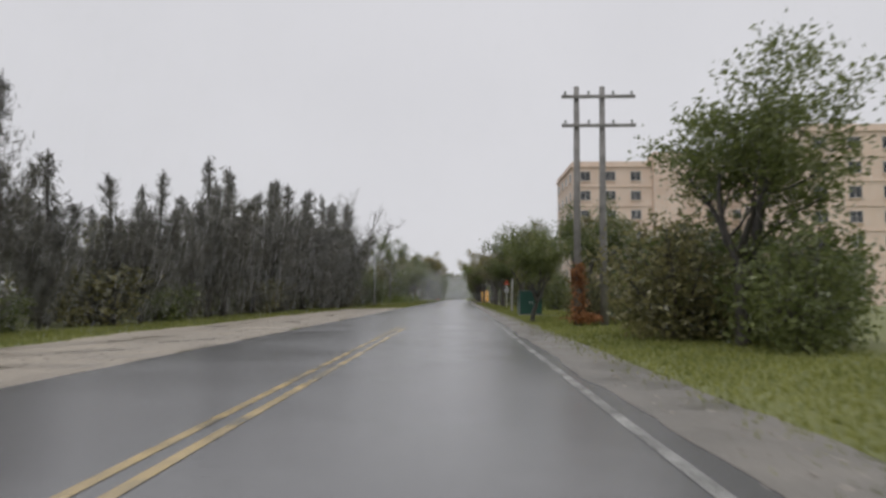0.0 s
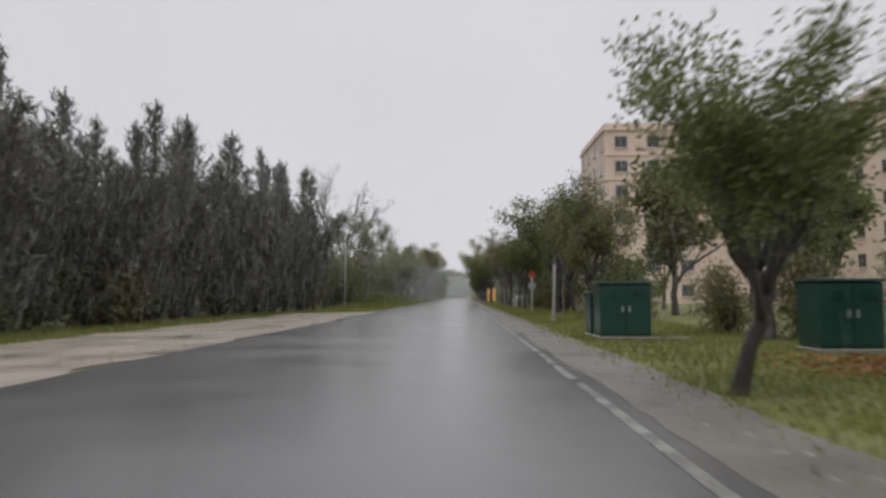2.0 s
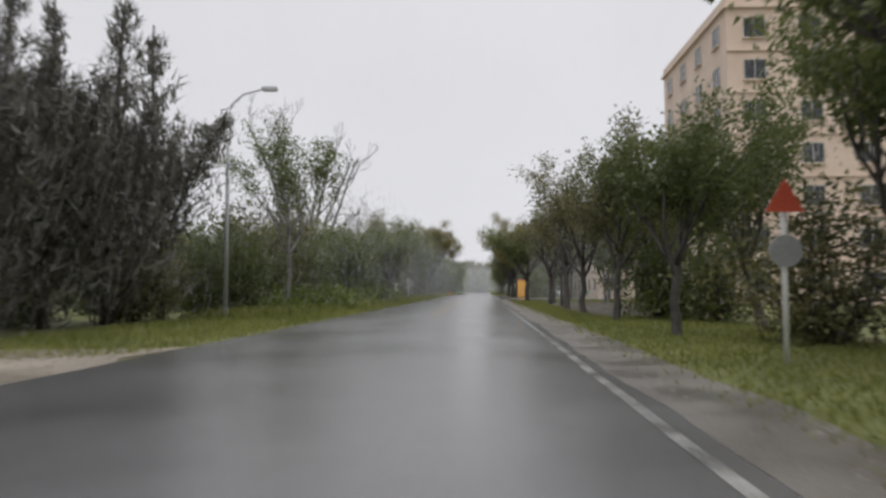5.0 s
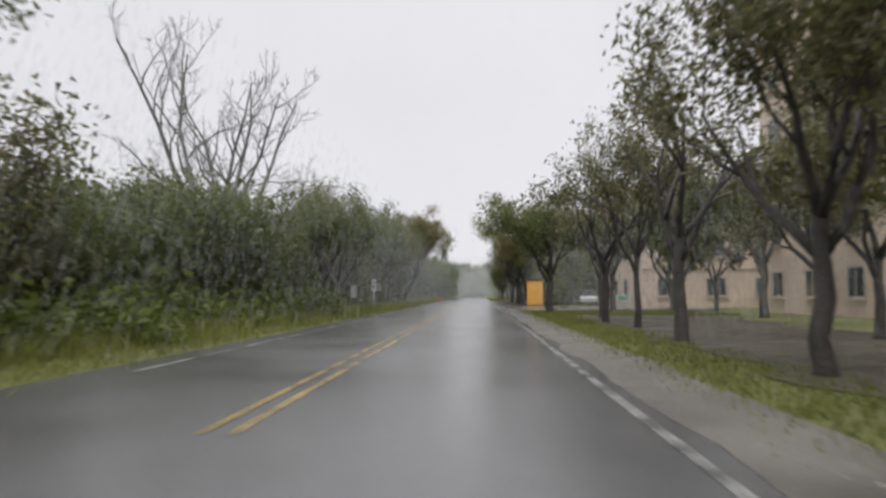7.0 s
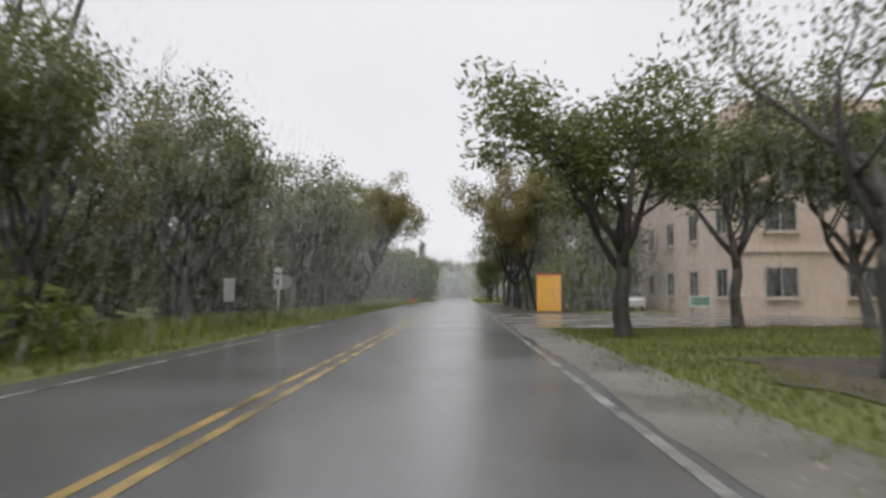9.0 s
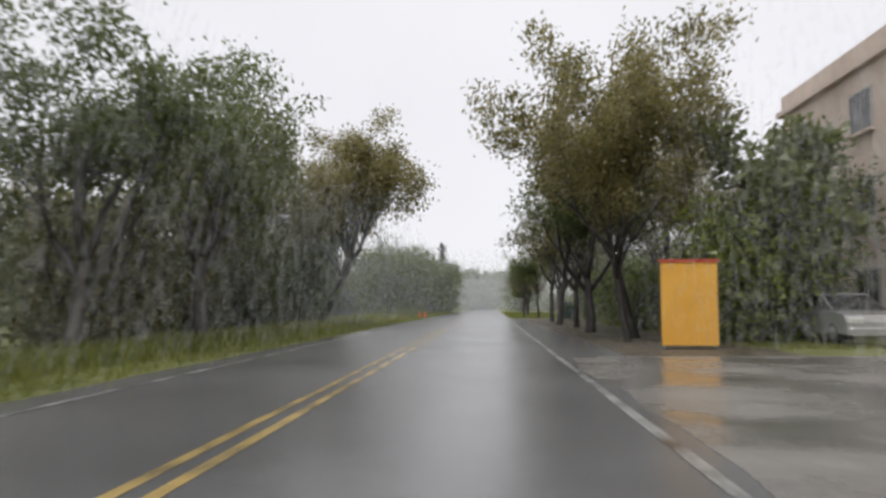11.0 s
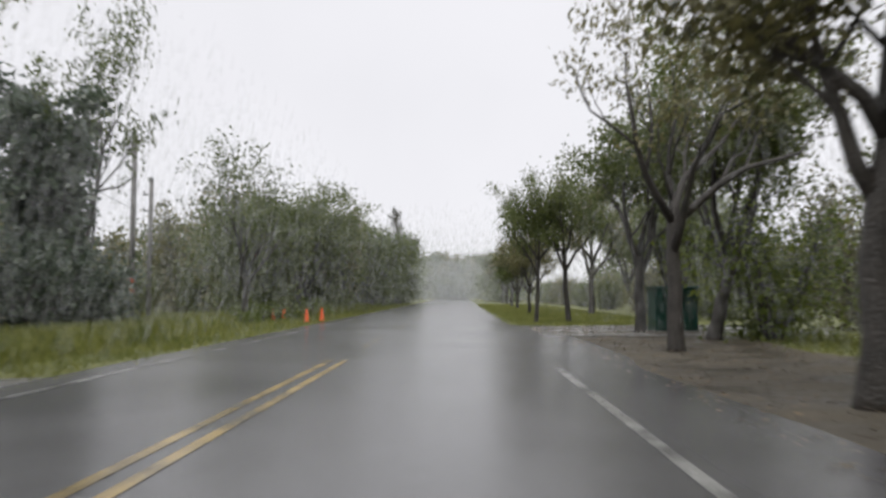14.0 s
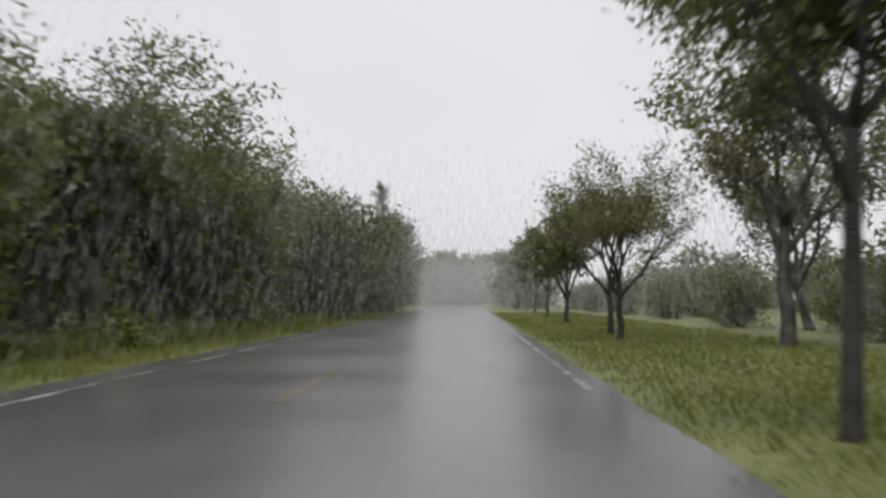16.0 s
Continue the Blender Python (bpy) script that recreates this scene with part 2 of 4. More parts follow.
def tree(name, seed, label, height, fork, limbs, reach, bark, leaf, leaves, size, lift=0.12, spread=0.85, levels=2, kids=3, clump=0.3, trunk_r=0.16, lean=(0, 0), wobble=0.16, crown_label=""):
    """A trunk with limbs that fork, and a crown of leaf clumps round the twigs."""
    rng = np.random.default_rng(seed)
    root = thing(name, label, "tree")
    trunk = Shape()
    top = Vector((lean[0], lean[1], fork))
    pts = [Vector((0, 0, -0.15)), Vector((0, 0, 0.12)), *[top * (k / 4) + Vector((*rng.normal(0, 0.03, 2), 0)) for k in (1, 2, 3)], top]
    trunk.tube([*pts, top + Vector((0, 0, 0.3)), top + Vector((0, 0, 0.55))], [trunk_r * r for r in (1.5, 1.12, 1.0, 0.92, 0.85, 0.78, 0.5, 0.1)], 9)
    part("trunk", trunk.mesh("trunk", True), bark, root)
    tips = []
    for k in range(limbs):
        a = 2 * math.pi * (k + rng.uniform(-0.25, 0.25)) / limbs
        out = rng.uniform(0.55, 1.15) * reach / max(height - fork, 0.1)
        way = Vector((math.cos(a) * out, math.sin(a) * out, 1.0))
        limb = Shape()
        start = pts[-1] if k % 2 == 0 else pts[-2]
        branch_out(rng, limb, tips, start, way, (height - fork) * rng.uniform(0.5, 0.62), trunk_r * 0.62, levels, lift, wobble, kids, spread)
        part("limb", limb.mesh("limb", True), bark, root)
    if leaves:
        per = max(1, leaves // len(tips))
        cards = leaf_cards(rng, tips, clump, per, size * 1.2, size * 0.62, None, 0.75, True)
        part("crown", blades_mesh("crown", cards), leaf, root, crown_label)
    return root


def spire(seed, label, height, leaves, base_r):
    """A feathery conifer-like tree: an upright stem, rising side shoots and thin needle sprays."""
    rng = np.random.default_rng(seed)
    root = thing("casuarina_tree", label, "tree", "roadside casuarina trees")
    trunk = Shape()
    pts, _ = limb_path(rng, (0, 0, -0.15), (0, 0, 1), height, 8, 0.25, 0.035)
    trunk.tube(pts, [0.14 * (1 - i / 9) + 0.012 for i in range(9)], 7)
    part("trunk", trunk.mesh("trunk", True), BARK, root)
    shoots, centres, axes, loose = Shape(), [], [], []
    leaders = [(pts, 44, 0.02)]
    for k in range(6):
        a = k * 2.399 + rng.uniform(-0.4, 0.4)
        f = rng.uniform(0.1, 0.5)
        way = Vector((math.cos(a), math.sin(a), rng.uniform(1.0, 1.7)))
        side, _ = limb_path(rng, pts[int(f * 8)], way, height * (1 - f) * rng.uniform(0.55, 0.85), 8, 0.14, 0.07)
        shoots.tube(side, [0.06 * (1 - i / 9) + 0.008 for i in range(9)], 4, cap=False)
        leaders.append((side, 18, 0.1))
    for stem, count, low in leaders:
        for k in range(count):
            f = low + (0.97 - low) * (k / count) ** 1.1
            a = k * 2.399 + rng.uniform(-0.4, 0.4)
            i = min(int(f * 8), 7)
            p = stem[i].lerp(stem[i + 1], f * 8 - i)
            n = base_r * (0.95 if stem is pts else 0.5) * (1 - f) ** 0.9 * rng.uniform(0.3, 1.3) + 0.15
            way = Vector((math.cos(a), math.sin(a), rng.uniform(0.3, 1.0)))
            path, d = limb_path(rng, p, way, n * 1.25, 3, 0.16, 0.14)
            shoots.tube(path, [0.025, 0.016, 0.01, 0.004], 3, cap=False)
            for j in range(1, 4):
                for u in (0.25, 0.75):
                    centres.append(path[j - 1].lerp(path[j], u))
                    axes.append(d * 0.8 + Vector((0, 0, 0.3)))
                    loose.append(0.06 + 0.2 * (1 - f) ** 0.7)
    tagged(part("brushwood", shoots.mesh("brushwood"), BARK, root), kind="stuff")
    per = leaves // len(centres)
    cards = leaf_cards(rng, centres, np.repeat(np.array(loose), per)[:, None], per, 0.42, 0.064, np.repeat(np.array(axes), per, axis=0), 1.2, True)
    part("needles", blades_mesh("needles", cards), NEEDLE, root)
    return root


def shrub(seed, name, label, height, radius, leaves, size, leaf, wander=0.12, count=9, twigs=3):
    """A many-stemmed bush, clothed to the ground."""
    rng = np.random.default_rng(seed)
    root = thing(name, label, "bush" if height < 6 else "tree")
    tips = []
    for k in range(count):
        stems = Shape()
        a = k * 2.399
        way = Vector((math.cos(a) * radius * 0.8 / height, math.sin(a) * radius * 0.8 / height, 1))
        path, d = limb_path(rng, (0.15 * math.cos(a), 0.15 * math.sin(a), -0.1), way, height * rng.uniform(0.7, 0.95), 6, 0.05, wander)
        stems.tube(path, [0.06 * (1 - i / 7) + 0.008 for i in range(7)], 4, cap=False)
        for i in range(1, 7):
            for j in range(twigs):
                b = rng.uniform(0, 6.28)
                r = radius * rng.uniform(0.15, 0.6) * (1.0 if i < 5 else 0.55)
                q = path[i] + Vector((math.cos(b) * r, math.sin(b) * r, rng.uniform(-0.3, 0.3) * height / 6))
                if twigs > 2:
                    stems.tube([path[i], path[i].lerp(q, 0.6) + Vector((0, 0, 0.1)), q], [0.02, 0.012, 0.005], 3, cap=False)
                if q.z > 0.15:
                    tips.append(q)
        part("stem", stems.mesh("stem", True), BARK, root)
    part("foliage", blades_mesh("foliage", leaf_cards(rng, tips, 0.24 * radius ** 0.5, leaves // len(tips), size * 1.2, size * 0.7, None, 0.9, True)), leaf, root)
    return root


spare = random.Random(5)


settled = set()


def tallness(ob):
    return max(c[2] for o in ob.children for c in o.bound_box)


def plant(kinds, places, group="", label=""):
    """Sets the kinds in turn at (x, y, height, and maybe a factor for the width): first the originals, then copies."""
    for i, (x, y, h, *wide) in enumerate(places):
        source, k = kinds[i % len(kinds)], wide[0] if wide else 1.0
        s = h / tallness(source)
        m = pose(x, y, ground_z(x, y), 0, 0, spare.uniform(0, 360)) @ Matrix.Diagonal((k * s * spare.uniform(0.92, 1.1), k * s * spare.uniform(0.92, 1.1), s, 1))
        if source.name in settled:
            ob = copy_thing(source, Matrix())
        else:
            ob = source
            settled.add(source.name)
        ob.matrix_basis = m
        tagged(ob, label, "", group)


# ---- ground, road and verges ----
ROAD_L, ROAD_R, CROWN = -6.0, 1.92, -2.15


def road_z(x):
    return -0.012 * abs(x - CROWN)


def ground_z(x, y):
    side = max(0.0, x - ROAD_R, ROAD_L - x)
    z = -0.085 - min(side, 10) * (0.022 if x < 0 else -0.008)
    return z + 0.05 * min(side, 4) / 4 * noise.noise(Vector((x * 0.25, y * 0.25, 0)))


def sheet(name, xs, ys, height, material, label, category, skirt=0.0, rag=0.0):
    """A grid over xs and ys; skirt: its edges turn down by that much; rag: uneven long edges."""
    verts, faces = [], []
    nx = len(xs)
    for y in ys:
        for i, x in enumerate(xs):
            dx = rag * noise.noise(Vector((x * 3, y * 0.35, 7))) + rag * 0.5 * noise.noise(Vector((x, y * 1.4, 3))) if rag and i in (0, nx - 1) else 0
            verts.append((x + dx, y, height(x + dx, y)))
    for j in range(len(ys) - 1):
        for i in range(nx - 1):
            a = j * nx + i
            faces.append((a, a + 1, a + nx + 1, a + nx))
    if skirt:
        edge = [j * nx for j in range(len(ys))], [j * nx + nx - 1 for j in range(len(ys))]
        for e, flip in zip(edge, (0, 1)):
            k, n = len(verts), len(e)
            verts.extend([verts[i] for i in e])
            verts.extend((verts[i][0], verts[i][1], verts[i][2] - skirt) for i in e)
            for j in range(n - 1):
                q = (k + j, k + j + 1, k + n + j + 1, k + n + j)
                faces.append(q if not flip else q[::-1])
    me = bpy.data.meshes.new(name)
    me.from_pydata(verts, [], faces)
    me.update()
    me.polygons.foreach_set("use_smooth", [True] * len(me.polygons))
    me.materials.append(material)
    return tagged(new(name, me), label, category, "", "structure")


def steps(a, b, d):
    n = max(1, round((b - a) / d))
    return [a + (b - a) * i / n for i in range(n + 1)]


sheet("ground", [-900, -400, -150, -60, *steps(-30, 30, 1.0), 60, 150, 400, 900],
      [-500, -150, -60, *steps(-30, 330, 1.5), 400, 600, 1000, 2500], ground_z, EARTH, "wet rough grassland on both sides of the road", "ground")
sheet("road", [ROAD_L, -5.2, -4.0, CROWN, 0.0, 1.2, ROAD_R], steps(-40, 391, 1.5), lambda x, y: road_z(x), ASPHALT,
      "rain-wet grey asphalt two-lane road with sky reflections", "road", skirt=0.12, rag=0.10)
sheet("dirt_shoulder", steps(-12.2, -6.05, 0.65), steps(-40, 80, 1.2), lambda x, y: ground_z(x, y) + 0.035, DIRT,
      "wet beige dirt strip beside the asphalt", "dirt", skirt=0.05, rag=0.9)
sheet("gravel_shoulder", [1.83, 2.12, 2.5, 3.05], steps(-40, 143.2, 0.6), lambda x, y: max(ground_z(x, y) + 0.035, road_z(x) + 0.006), GREY_GRAVEL,
      "narrow strip of wet grey-brown gravel along the asphalt", "gravel", skirt=0.05, rag=0.15)
sheet("bare_earth_1", [2.7, 3.4, 4.2, 5.2, 6.2, 7.6], steps(160.2, 204, 1.0), lambda x, y: ground_z(x, y) + 0.012, BROWN,
      "brown leaf-littered bare earth under roadside trees", "earth", skirt=0.05, rag=0.5)
sheet("bare_earth_2", [4.6, 5.6, 6.8, 8.2, 9.8, 11.5], steps(97, 131, 1.0), lambda x, y: ground_z(x, y) + 0.03, BROWN,
      "brown leaf-littered bare earth under roadside trees", "earth", skirt=0.05, rag=0.7)
sheet("driveway_1", steps(1.8, 17.0, 1.0), steps(142.6, 160.5, 1.0), lambda x, y: road_z(x) + 0.004 + 0.02 * max(0.0, x - 2.0), CONCRETE,
      "wet pale concrete driveway joining the road", "driveway", skirt=0.05, rag=0.3)
sheet("driveway_2", steps(2.8, 11.0, 1.0), steps(203.5, 210.5, 1.0), lambda x, y: ground_z(x, y) + 0.022, WET_GRAVEL,
      "wet pale gravel driveway joining the road", "driveway", skirt=0.05, rag=0.3)


sheet("paved_shoulder", [1.8, 2.2, 2.8, 3.3], steps(160.3, 212, 0.8), lambda x, y: road_z(x) + 0.004, ASPHALT,
      "rain-wet worn asphalt shoulder under roadside trees", "road", skirt=0.06, rag=0.16)
sheet("driveway_3", steps(-17.0, -5.9, 1.0), steps(189.6, 192.6, 0.6), lambda x, y: ground_z(x, y) + 0.04, WET_GRAVEL,
      "wet pale gravel track leading off the road", "driveway", skirt=0.05, rag=0.2)


def stripe(name, x, y0, y1, w, material, label):
    return sheet(name, [x - w / 2, x + w / 2], steps(y0, y1, 1.0), lambda u, v: road_z(u) + 0.005, material, label, "road marking", rag=0.015)


stripe("edge_line_1", 1.57, -30, 194, 0.13, WHITE_LINE, "worn white edge line on wet asphalt")
stripe("edge_line_2", 1.57, 218, 362, 0.13, WHITE_LINE, "worn white edge line on wet asphalt")
stripe("edge_line_3", -5.25, 102, 362, 0.13, WHITE_LINE, "worn white edge line on wet asphalt")
for k, x in enumerate((-2.03, -2.30)):
    stripe("centre_line_%d" % (k + 1), x, -30, 28, 0.11, YELLOW_LINE, "worn yellow centre line on wet asphalt")
    stripe("centre_line_%d" % (k + 3), x, 97, 195, 0.11, YELLOW_LINE, "worn yellow centre line on wet asphalt")
for k in range(14):
    stripe("centre_dash_%d" % (k + 1), -2.15, 198.2 + 9 * k, 202.0 + 9 * k, 0.13, FADED_LINE, "faded yellow centre dash on wet asphalt")


def tufts(name, label, strips, count, length, seed, broad=1.0):
    """Grass blades scattered in tufts over strips (x0, x1, y0, y1)."""
    rng = np.random.default_rng(seed)
    area = np.array([(b - a) * (d - c) for a, b, c, d in strips])
    pick = rng.choice(len(strips), count, p=area / area.sum())
    s = np.array(strips)[pick]
    x = s[:, 0] + (s[:, 1] - s[:, 0]) * rng.random(count)
    y = s[:, 2] + (s[:, 3] - s[:, 2]) * rng.random(count)
    x, y = np.repeat(x, 4) + rng.normal(0, 0.3, count * 4), np.repeat(y, 4) + rng.normal(0, 0.3, count * 4)
    z = np.array([ground_z(a, b) for a, b in zip(x, y)]) - 0.01
    n = len(x)
    a, h = rng.uniform(0, 6.28, n), length * rng.uniform(0.5, 1.3, n)
    w = broad * (0.010 + 0.012 * rng.random(n))
    lean = rng.normal(0, 0.4, (n, 2)) * h[:, None]
    base = np.stack([x, y, z], 1)
    side = np.stack([np.cos(a), np.sin(a), 0 * a], 1) * w[:, None]
    tip = base + np.stack([lean[:, 0], lean[:, 1], h], 1)
    ob = part(name, blades_mesh(name, np.stack([base - side, base + side, tip], 1)), GRASS)
    return tagged(ob, label, "grass", "", "stuff")


tufts("verge_grass", "long wet green verge grass beside the road",
      [(2.9, 8.5, 2, 97), (2.8, 5.0, 97, 131), (2.9, 14, 131, 142.4), (2.25, 9, 210.5, 275), (7.5, 11, 163, 204)], 44000, 0.12, 1)
tufts("tall_grass", "tall bright green wild grass on the far verge", [(-12.5, -8.2, 96, 152), (-9.6, -8.0, 152, 178), (-16, -8.4, 178, 189), (-16, -8.2, 193, 209), (-18, -10.2, 209, 224), (-12.5, -8.4, 224, 262)], 24000, 0.5, 4, 1.8)
tufts("meadow_grass", "long wet green grass along the far verge", [(-13, -6.2, 78, 186), (-21, -6.2, 186, 226), (-12, -6.2, 226, 275), (-17, -12.2, 5, 80)], 34000, 0.2, 2)


def pebbles(name, label, strips, count, seed):
    rng = np.random.default_rng(seed)
    shape = Shape()
    for _ in range(count):
        a, b, c, d = strips[int(rng.integers(len(strips)))]
        x, y, r = rng.uniform(a, b), rng.uniform(c, d), rng.uniform(0.012, 0.04)
        z = ground_z(x, y) + 0.035
        k = rng.uniform(0.7, 1.3, 6) * r
        shape.add([(x + k[0], y, z), (x, y + k[1], z), (x - k[2], y, z), (x, y - k[3], z), (x, y, z + k[4] * 0.7), (x, y, z - k[5])],
                  [(0, 1, 4), (1, 2, 4), (2, 3, 4), (3, 0, 4), (1, 0, 5), (2, 1, 5), (3, 2, 5), (0, 3, 5)])
    return tagged(part(name, shape.mesh(name), STONES), label, "gravel", "", "stuff")


pebbles("loose_gravel", "loose wet gravel stones along the asphalt edge", [(1.9, 2.8, 0, 142), (-9.5, -6.1, 5, 78), (2.4, 8, 204, 210)], 3600, 3)

# ---- far left: casuarina screen ----
spires = [spire(11, "tall dark grey-green feathery casuarina beside the dirt strip", 10, 6300, 2.7), spire(12, "tall dark grey-green feathery casuarina beside the dirt strip", 10, 6300, 2.2),
          spire(13, "tall dark grey-green feathery casuarina beside the dirt strip", 10, 6300, 3.1)]
rows = []
for k in range(56):
    y = 3 + (k // 2) * 3.4
    back = 3.0 * (k % 2)
    rows.append((-18.2 + 3.0 * y / 97 - back + spare.uniform(-0.9, 0.9), y + spare.uniform(-1.1, 1.1), (6.0 + 7.3 * y / 97) * spare.uniform(0.68, 1.22), spare.uniform(0.9, 1.35)))
rows += [(-14.4, 97.5, 13.2, 1.1), (-15.2, 94, 13.6, 1.1), (-15.6, 90.5, 12.4, 1.2)]
plant(spires, rows, "roadside casuarina trees")

# ---- broadleaf trees and bushes ----
GREEN_LABEL = "broad green leafy roadside tree with a dark wet trunk"
round_trees = [
    tree("roadside_tree", 21, GREEN_LABEL, 7.5, 2.3, 5, 4.0, BARK, LEAF, 10000, 0.14),
    tree("roadside_tree", 22, GREEN_LABEL, 7.5, 2.0, 5, 4.2, BARK, LEAF, 10000, 0.14, lean=(0.4, -0.2)),
    tree("roadside_tree", 23, GREEN_LABEL, 7.5, 2.6, 5, 3.8, BARK, OLIVE_LEAF, 9000, 0.14, lean=(-0.3, 0.3)),
]
far_trees = [
    tree("far_tree", 24, "green leafy tree standing well back from the road", 7.5, 1.9, 5, 3.0, BARK, LEAF, 2600, 0.37, clump=0.36, kids=2),
    tree("far_tree", 25, "olive-green leafy tree standing well back from the road", 7.5, 2.1, 5, 3.0, BARK, OLIVE_LEAF, 2600, 0.37, clump=0.36, kids=2),
]
plant(round_trees, [
    (4.4, 137.3, 8.4, 1.45),
    (4.5, 176.5, 9.8, 1.15), (4.4, 190, 9.8, 1.15), (5.9, 206.5, 9.0), (6.6, 201.5, 9.0),
    (7.8, 226.5, 10, 1.0),
], "trees along the verge")
plant(far_trees, [(4.8, 245, 6.5), (5.2, 258, 7.0), (5.6, 272, 7.0), (6.0, 288, 7.5), (6.3, 305, 8)], "trees along the verge", "green leafy roadside tree far down the road")
plant(far_trees, [(9.5, 98, 8), (10, 110, 8), (11, 132, 7), (15.6, 140.5, 8.2), (9.8, 168, 8.2), (14, 181, 4), (13.5, 188, 4.5), (14, 196, 4), (13, 55, 6), (15, 48, 6), (17.5, 62, 7), (12, 68, 9.5), (14, 38, 4.6), (19, 75, 8), (16, 85, 8)], "trees behind the verge")
plant(round_trees, [(9.0, 141.4, 8.6, 1.15), (12.8, 140.6, 9.2, 1.15), (12.6, 119, 8.6, 1.15), (13.6, 127, 9.2, 1.15)], "trees behind the verge")
# the first stretch
plant(round_trees, [(6.9, 18.3, 7.7, 1.15), (3.4, 35.2, 4.9, 1.2), (5.2, 94, 8.6, 0.95), (8.3, 101, 8.4), (8.0, 45.5, 7.4, 1.2), (5.6, 58, 6.0), (6.0, 73.5, 9.2, 1.2), (7.8, 78, 8.5), (7.5, 69.5, 8.7), (4.9, 84, 6.5), (8.5, 88, 8)], "trees along the verge")
tall_olive = tree("tall_tree", 31, "tall roadside tree with a yellowish olive crown", 12, 3.6, 6, 5.2, BARK, GOLD_LEAF, 19000, 0.18, trunk_r=0.15, clump=0.42, lean=(-0.9, 0))
plant([tall_olive], [(5.4, 171, 12.5), (8.0, 180, 11.0), (4.5, 167.6, 9.6, 0.9)], "tall olive trees")
tall_olive.rotation_euler.z = 0.0
# left side, past the casuarinas
plant(round_trees, [(-8.4, 131, 7.4), (-9.9, 143, 9.2), (-11.5, 137, 9.0), (-11.8, 152, 9.5), (-10, 160, 9.5), (-12.5, 148, 11), (-9.2, 166, 9.8), (-12, 173, 12), (-10.6, 170, 9.5),
                    (-12, 122, 6.5)], "trees on the far verge")
leaning = tree("leaning_tree", 36, "large tree with an olive-gold crown leaning over the road", 12.5, 4.2, 9, 5.6, BARK, GOLD_LEAF, 34000, 0.17, trunk_r=0.24, lean=(1.6, 0), clump=0.42)
plant(round_trees, [(-9.9, 227, 8.6, 1.3), (-10.6, 234, 9.2, 1.25), (-9.9, 242, 8.8, 1.2)], "trees on the far verge")
plant([leaning], [(-9.5, 185, 12.3)])
leaning.matrix_basis = pose(-9.8, 185, ground_z(-9.8, 185), 0, 3, 0) @ Matrix.Diagonal((1.0, 1, 0.94, 1))
# bushes
far_bushes = [shrub(46, "far_bush", "dense green bush far off", 4, 2.4, 1900, 0.29, LEAF, count=6, twigs=2), shrub(47, "far_bush", "dense olive-green bush far off", 4, 2.2, 1900, 0.29, OLIVE_LEAF, count=6, twigs=2)]
hedge_trees = [shrub(48, "small_tree", "dense green small tree leafy to the ground", 6.5, 2.5, 6400, 0.195, LEAF, count=11), shrub(49, "small_tree", "dense green small tree leafy to the ground", 6.5, 2.2, 6400, 0.195, LEAF, count=10),
               shrub(50, "small_tree", "dense olive-green small tree leafy to the ground", 6.5, 2.6, 6300, 0.195, OLIVE_LEAF, count=11)]
bushes = [shrub(41, "bush", "dense green bush clothed to the ground", 4, 2.3, 3900, 0.17, LEAF), shrub(42, "bush", "dense green bush clothed to the ground", 4, 2.0, 3900, 0.17, LEAF),
          shrub(43, "bush", "dense olive-green bush clothed to the ground", 4, 2.4, 3900, 0.17, OLIVE_LEAF)]
plant(hedge_trees, [(-11.5 - (k * 5 % 7) * 0.6, 100 + k * 3.7 + (k * 3 % 4) * 0.5, 4.2 + (k * 7 % 5) * 0.75, 0.85 + (k * 5 % 4) * 0.12) for k in range(21)], "small trees on the far verge")
plant(hedge_trees, [(-9.0 - (k % 3) * 1.7 - (2.2 if k < 5 else 0), 222 + k * 5.0, 7.0 + min(k, 3) * 0.55 + (k * 7 % 5) * 0.25) for k in range(16)], "small trees on the far verge")
plant(bushes, [(7.4, 16.0, 3.0), (8.2, 18, 3.8), (5.9, 20.5, 3.9), (7.2, 22, 4.2), (7.6, 23, 2.8), (6.6, 26, 2.4), (8.5, 25, 2.6), (9.5, 20, 3.0), (5.6, 32, 2.6), (7.8, 33, 3.0), (9.2, 38, 3.0), (8.5, 50, 2.6), (8.0, 62, 3.5), (9.0, 70, 4.2), (7.4, 81, 4.0), (8.5, 92, 3.8), (7.0, 94.5, 4.5), (9.5, 46, 2.8), (11, 43, 3.2)], "bushes on the near verge")
plant(bushes, [(11.5 + (k % 2) * 1.5, 216 + k * 6, 1.9 + (k % 3) * 0.5 + k * 0.1) for k in range(14)], "bushes on the near verge")
plant(far_bushes, [(7.5 + (k % 2), 300 + k * 8, 6.0 + k % 3) for k in range(8)], "bushes on the near verge")
weeds = shrub(58, "weed_clump", "low bright green weed clump on the grass verge", 1.3, 1.2, 900, 0.15, WEED_LEAF, wander=0.2, count=7, twigs=2)
plant([weeds], [(-9.4 - (k * 5 % 4) * 0.5, 99 + k * 2.6 + (k * 3 % 4) * 0.4, 1.3 + (k * 7 % 5) * 0.3, 1.3) for k in range(14)] + [(-9.3 - (k * 5 % 4) * 0.5, 214 + k * 3.1, 0.9 + (k * 7 % 5) * 0.22, 1.3) for k in range(10)], "weed clumps")
lime = shrub(44, "lime_bush", "bright yellow-green leafy bush by the bare earth", 3.8, 1.8, 6000, 0.125, LIME_LEAF)
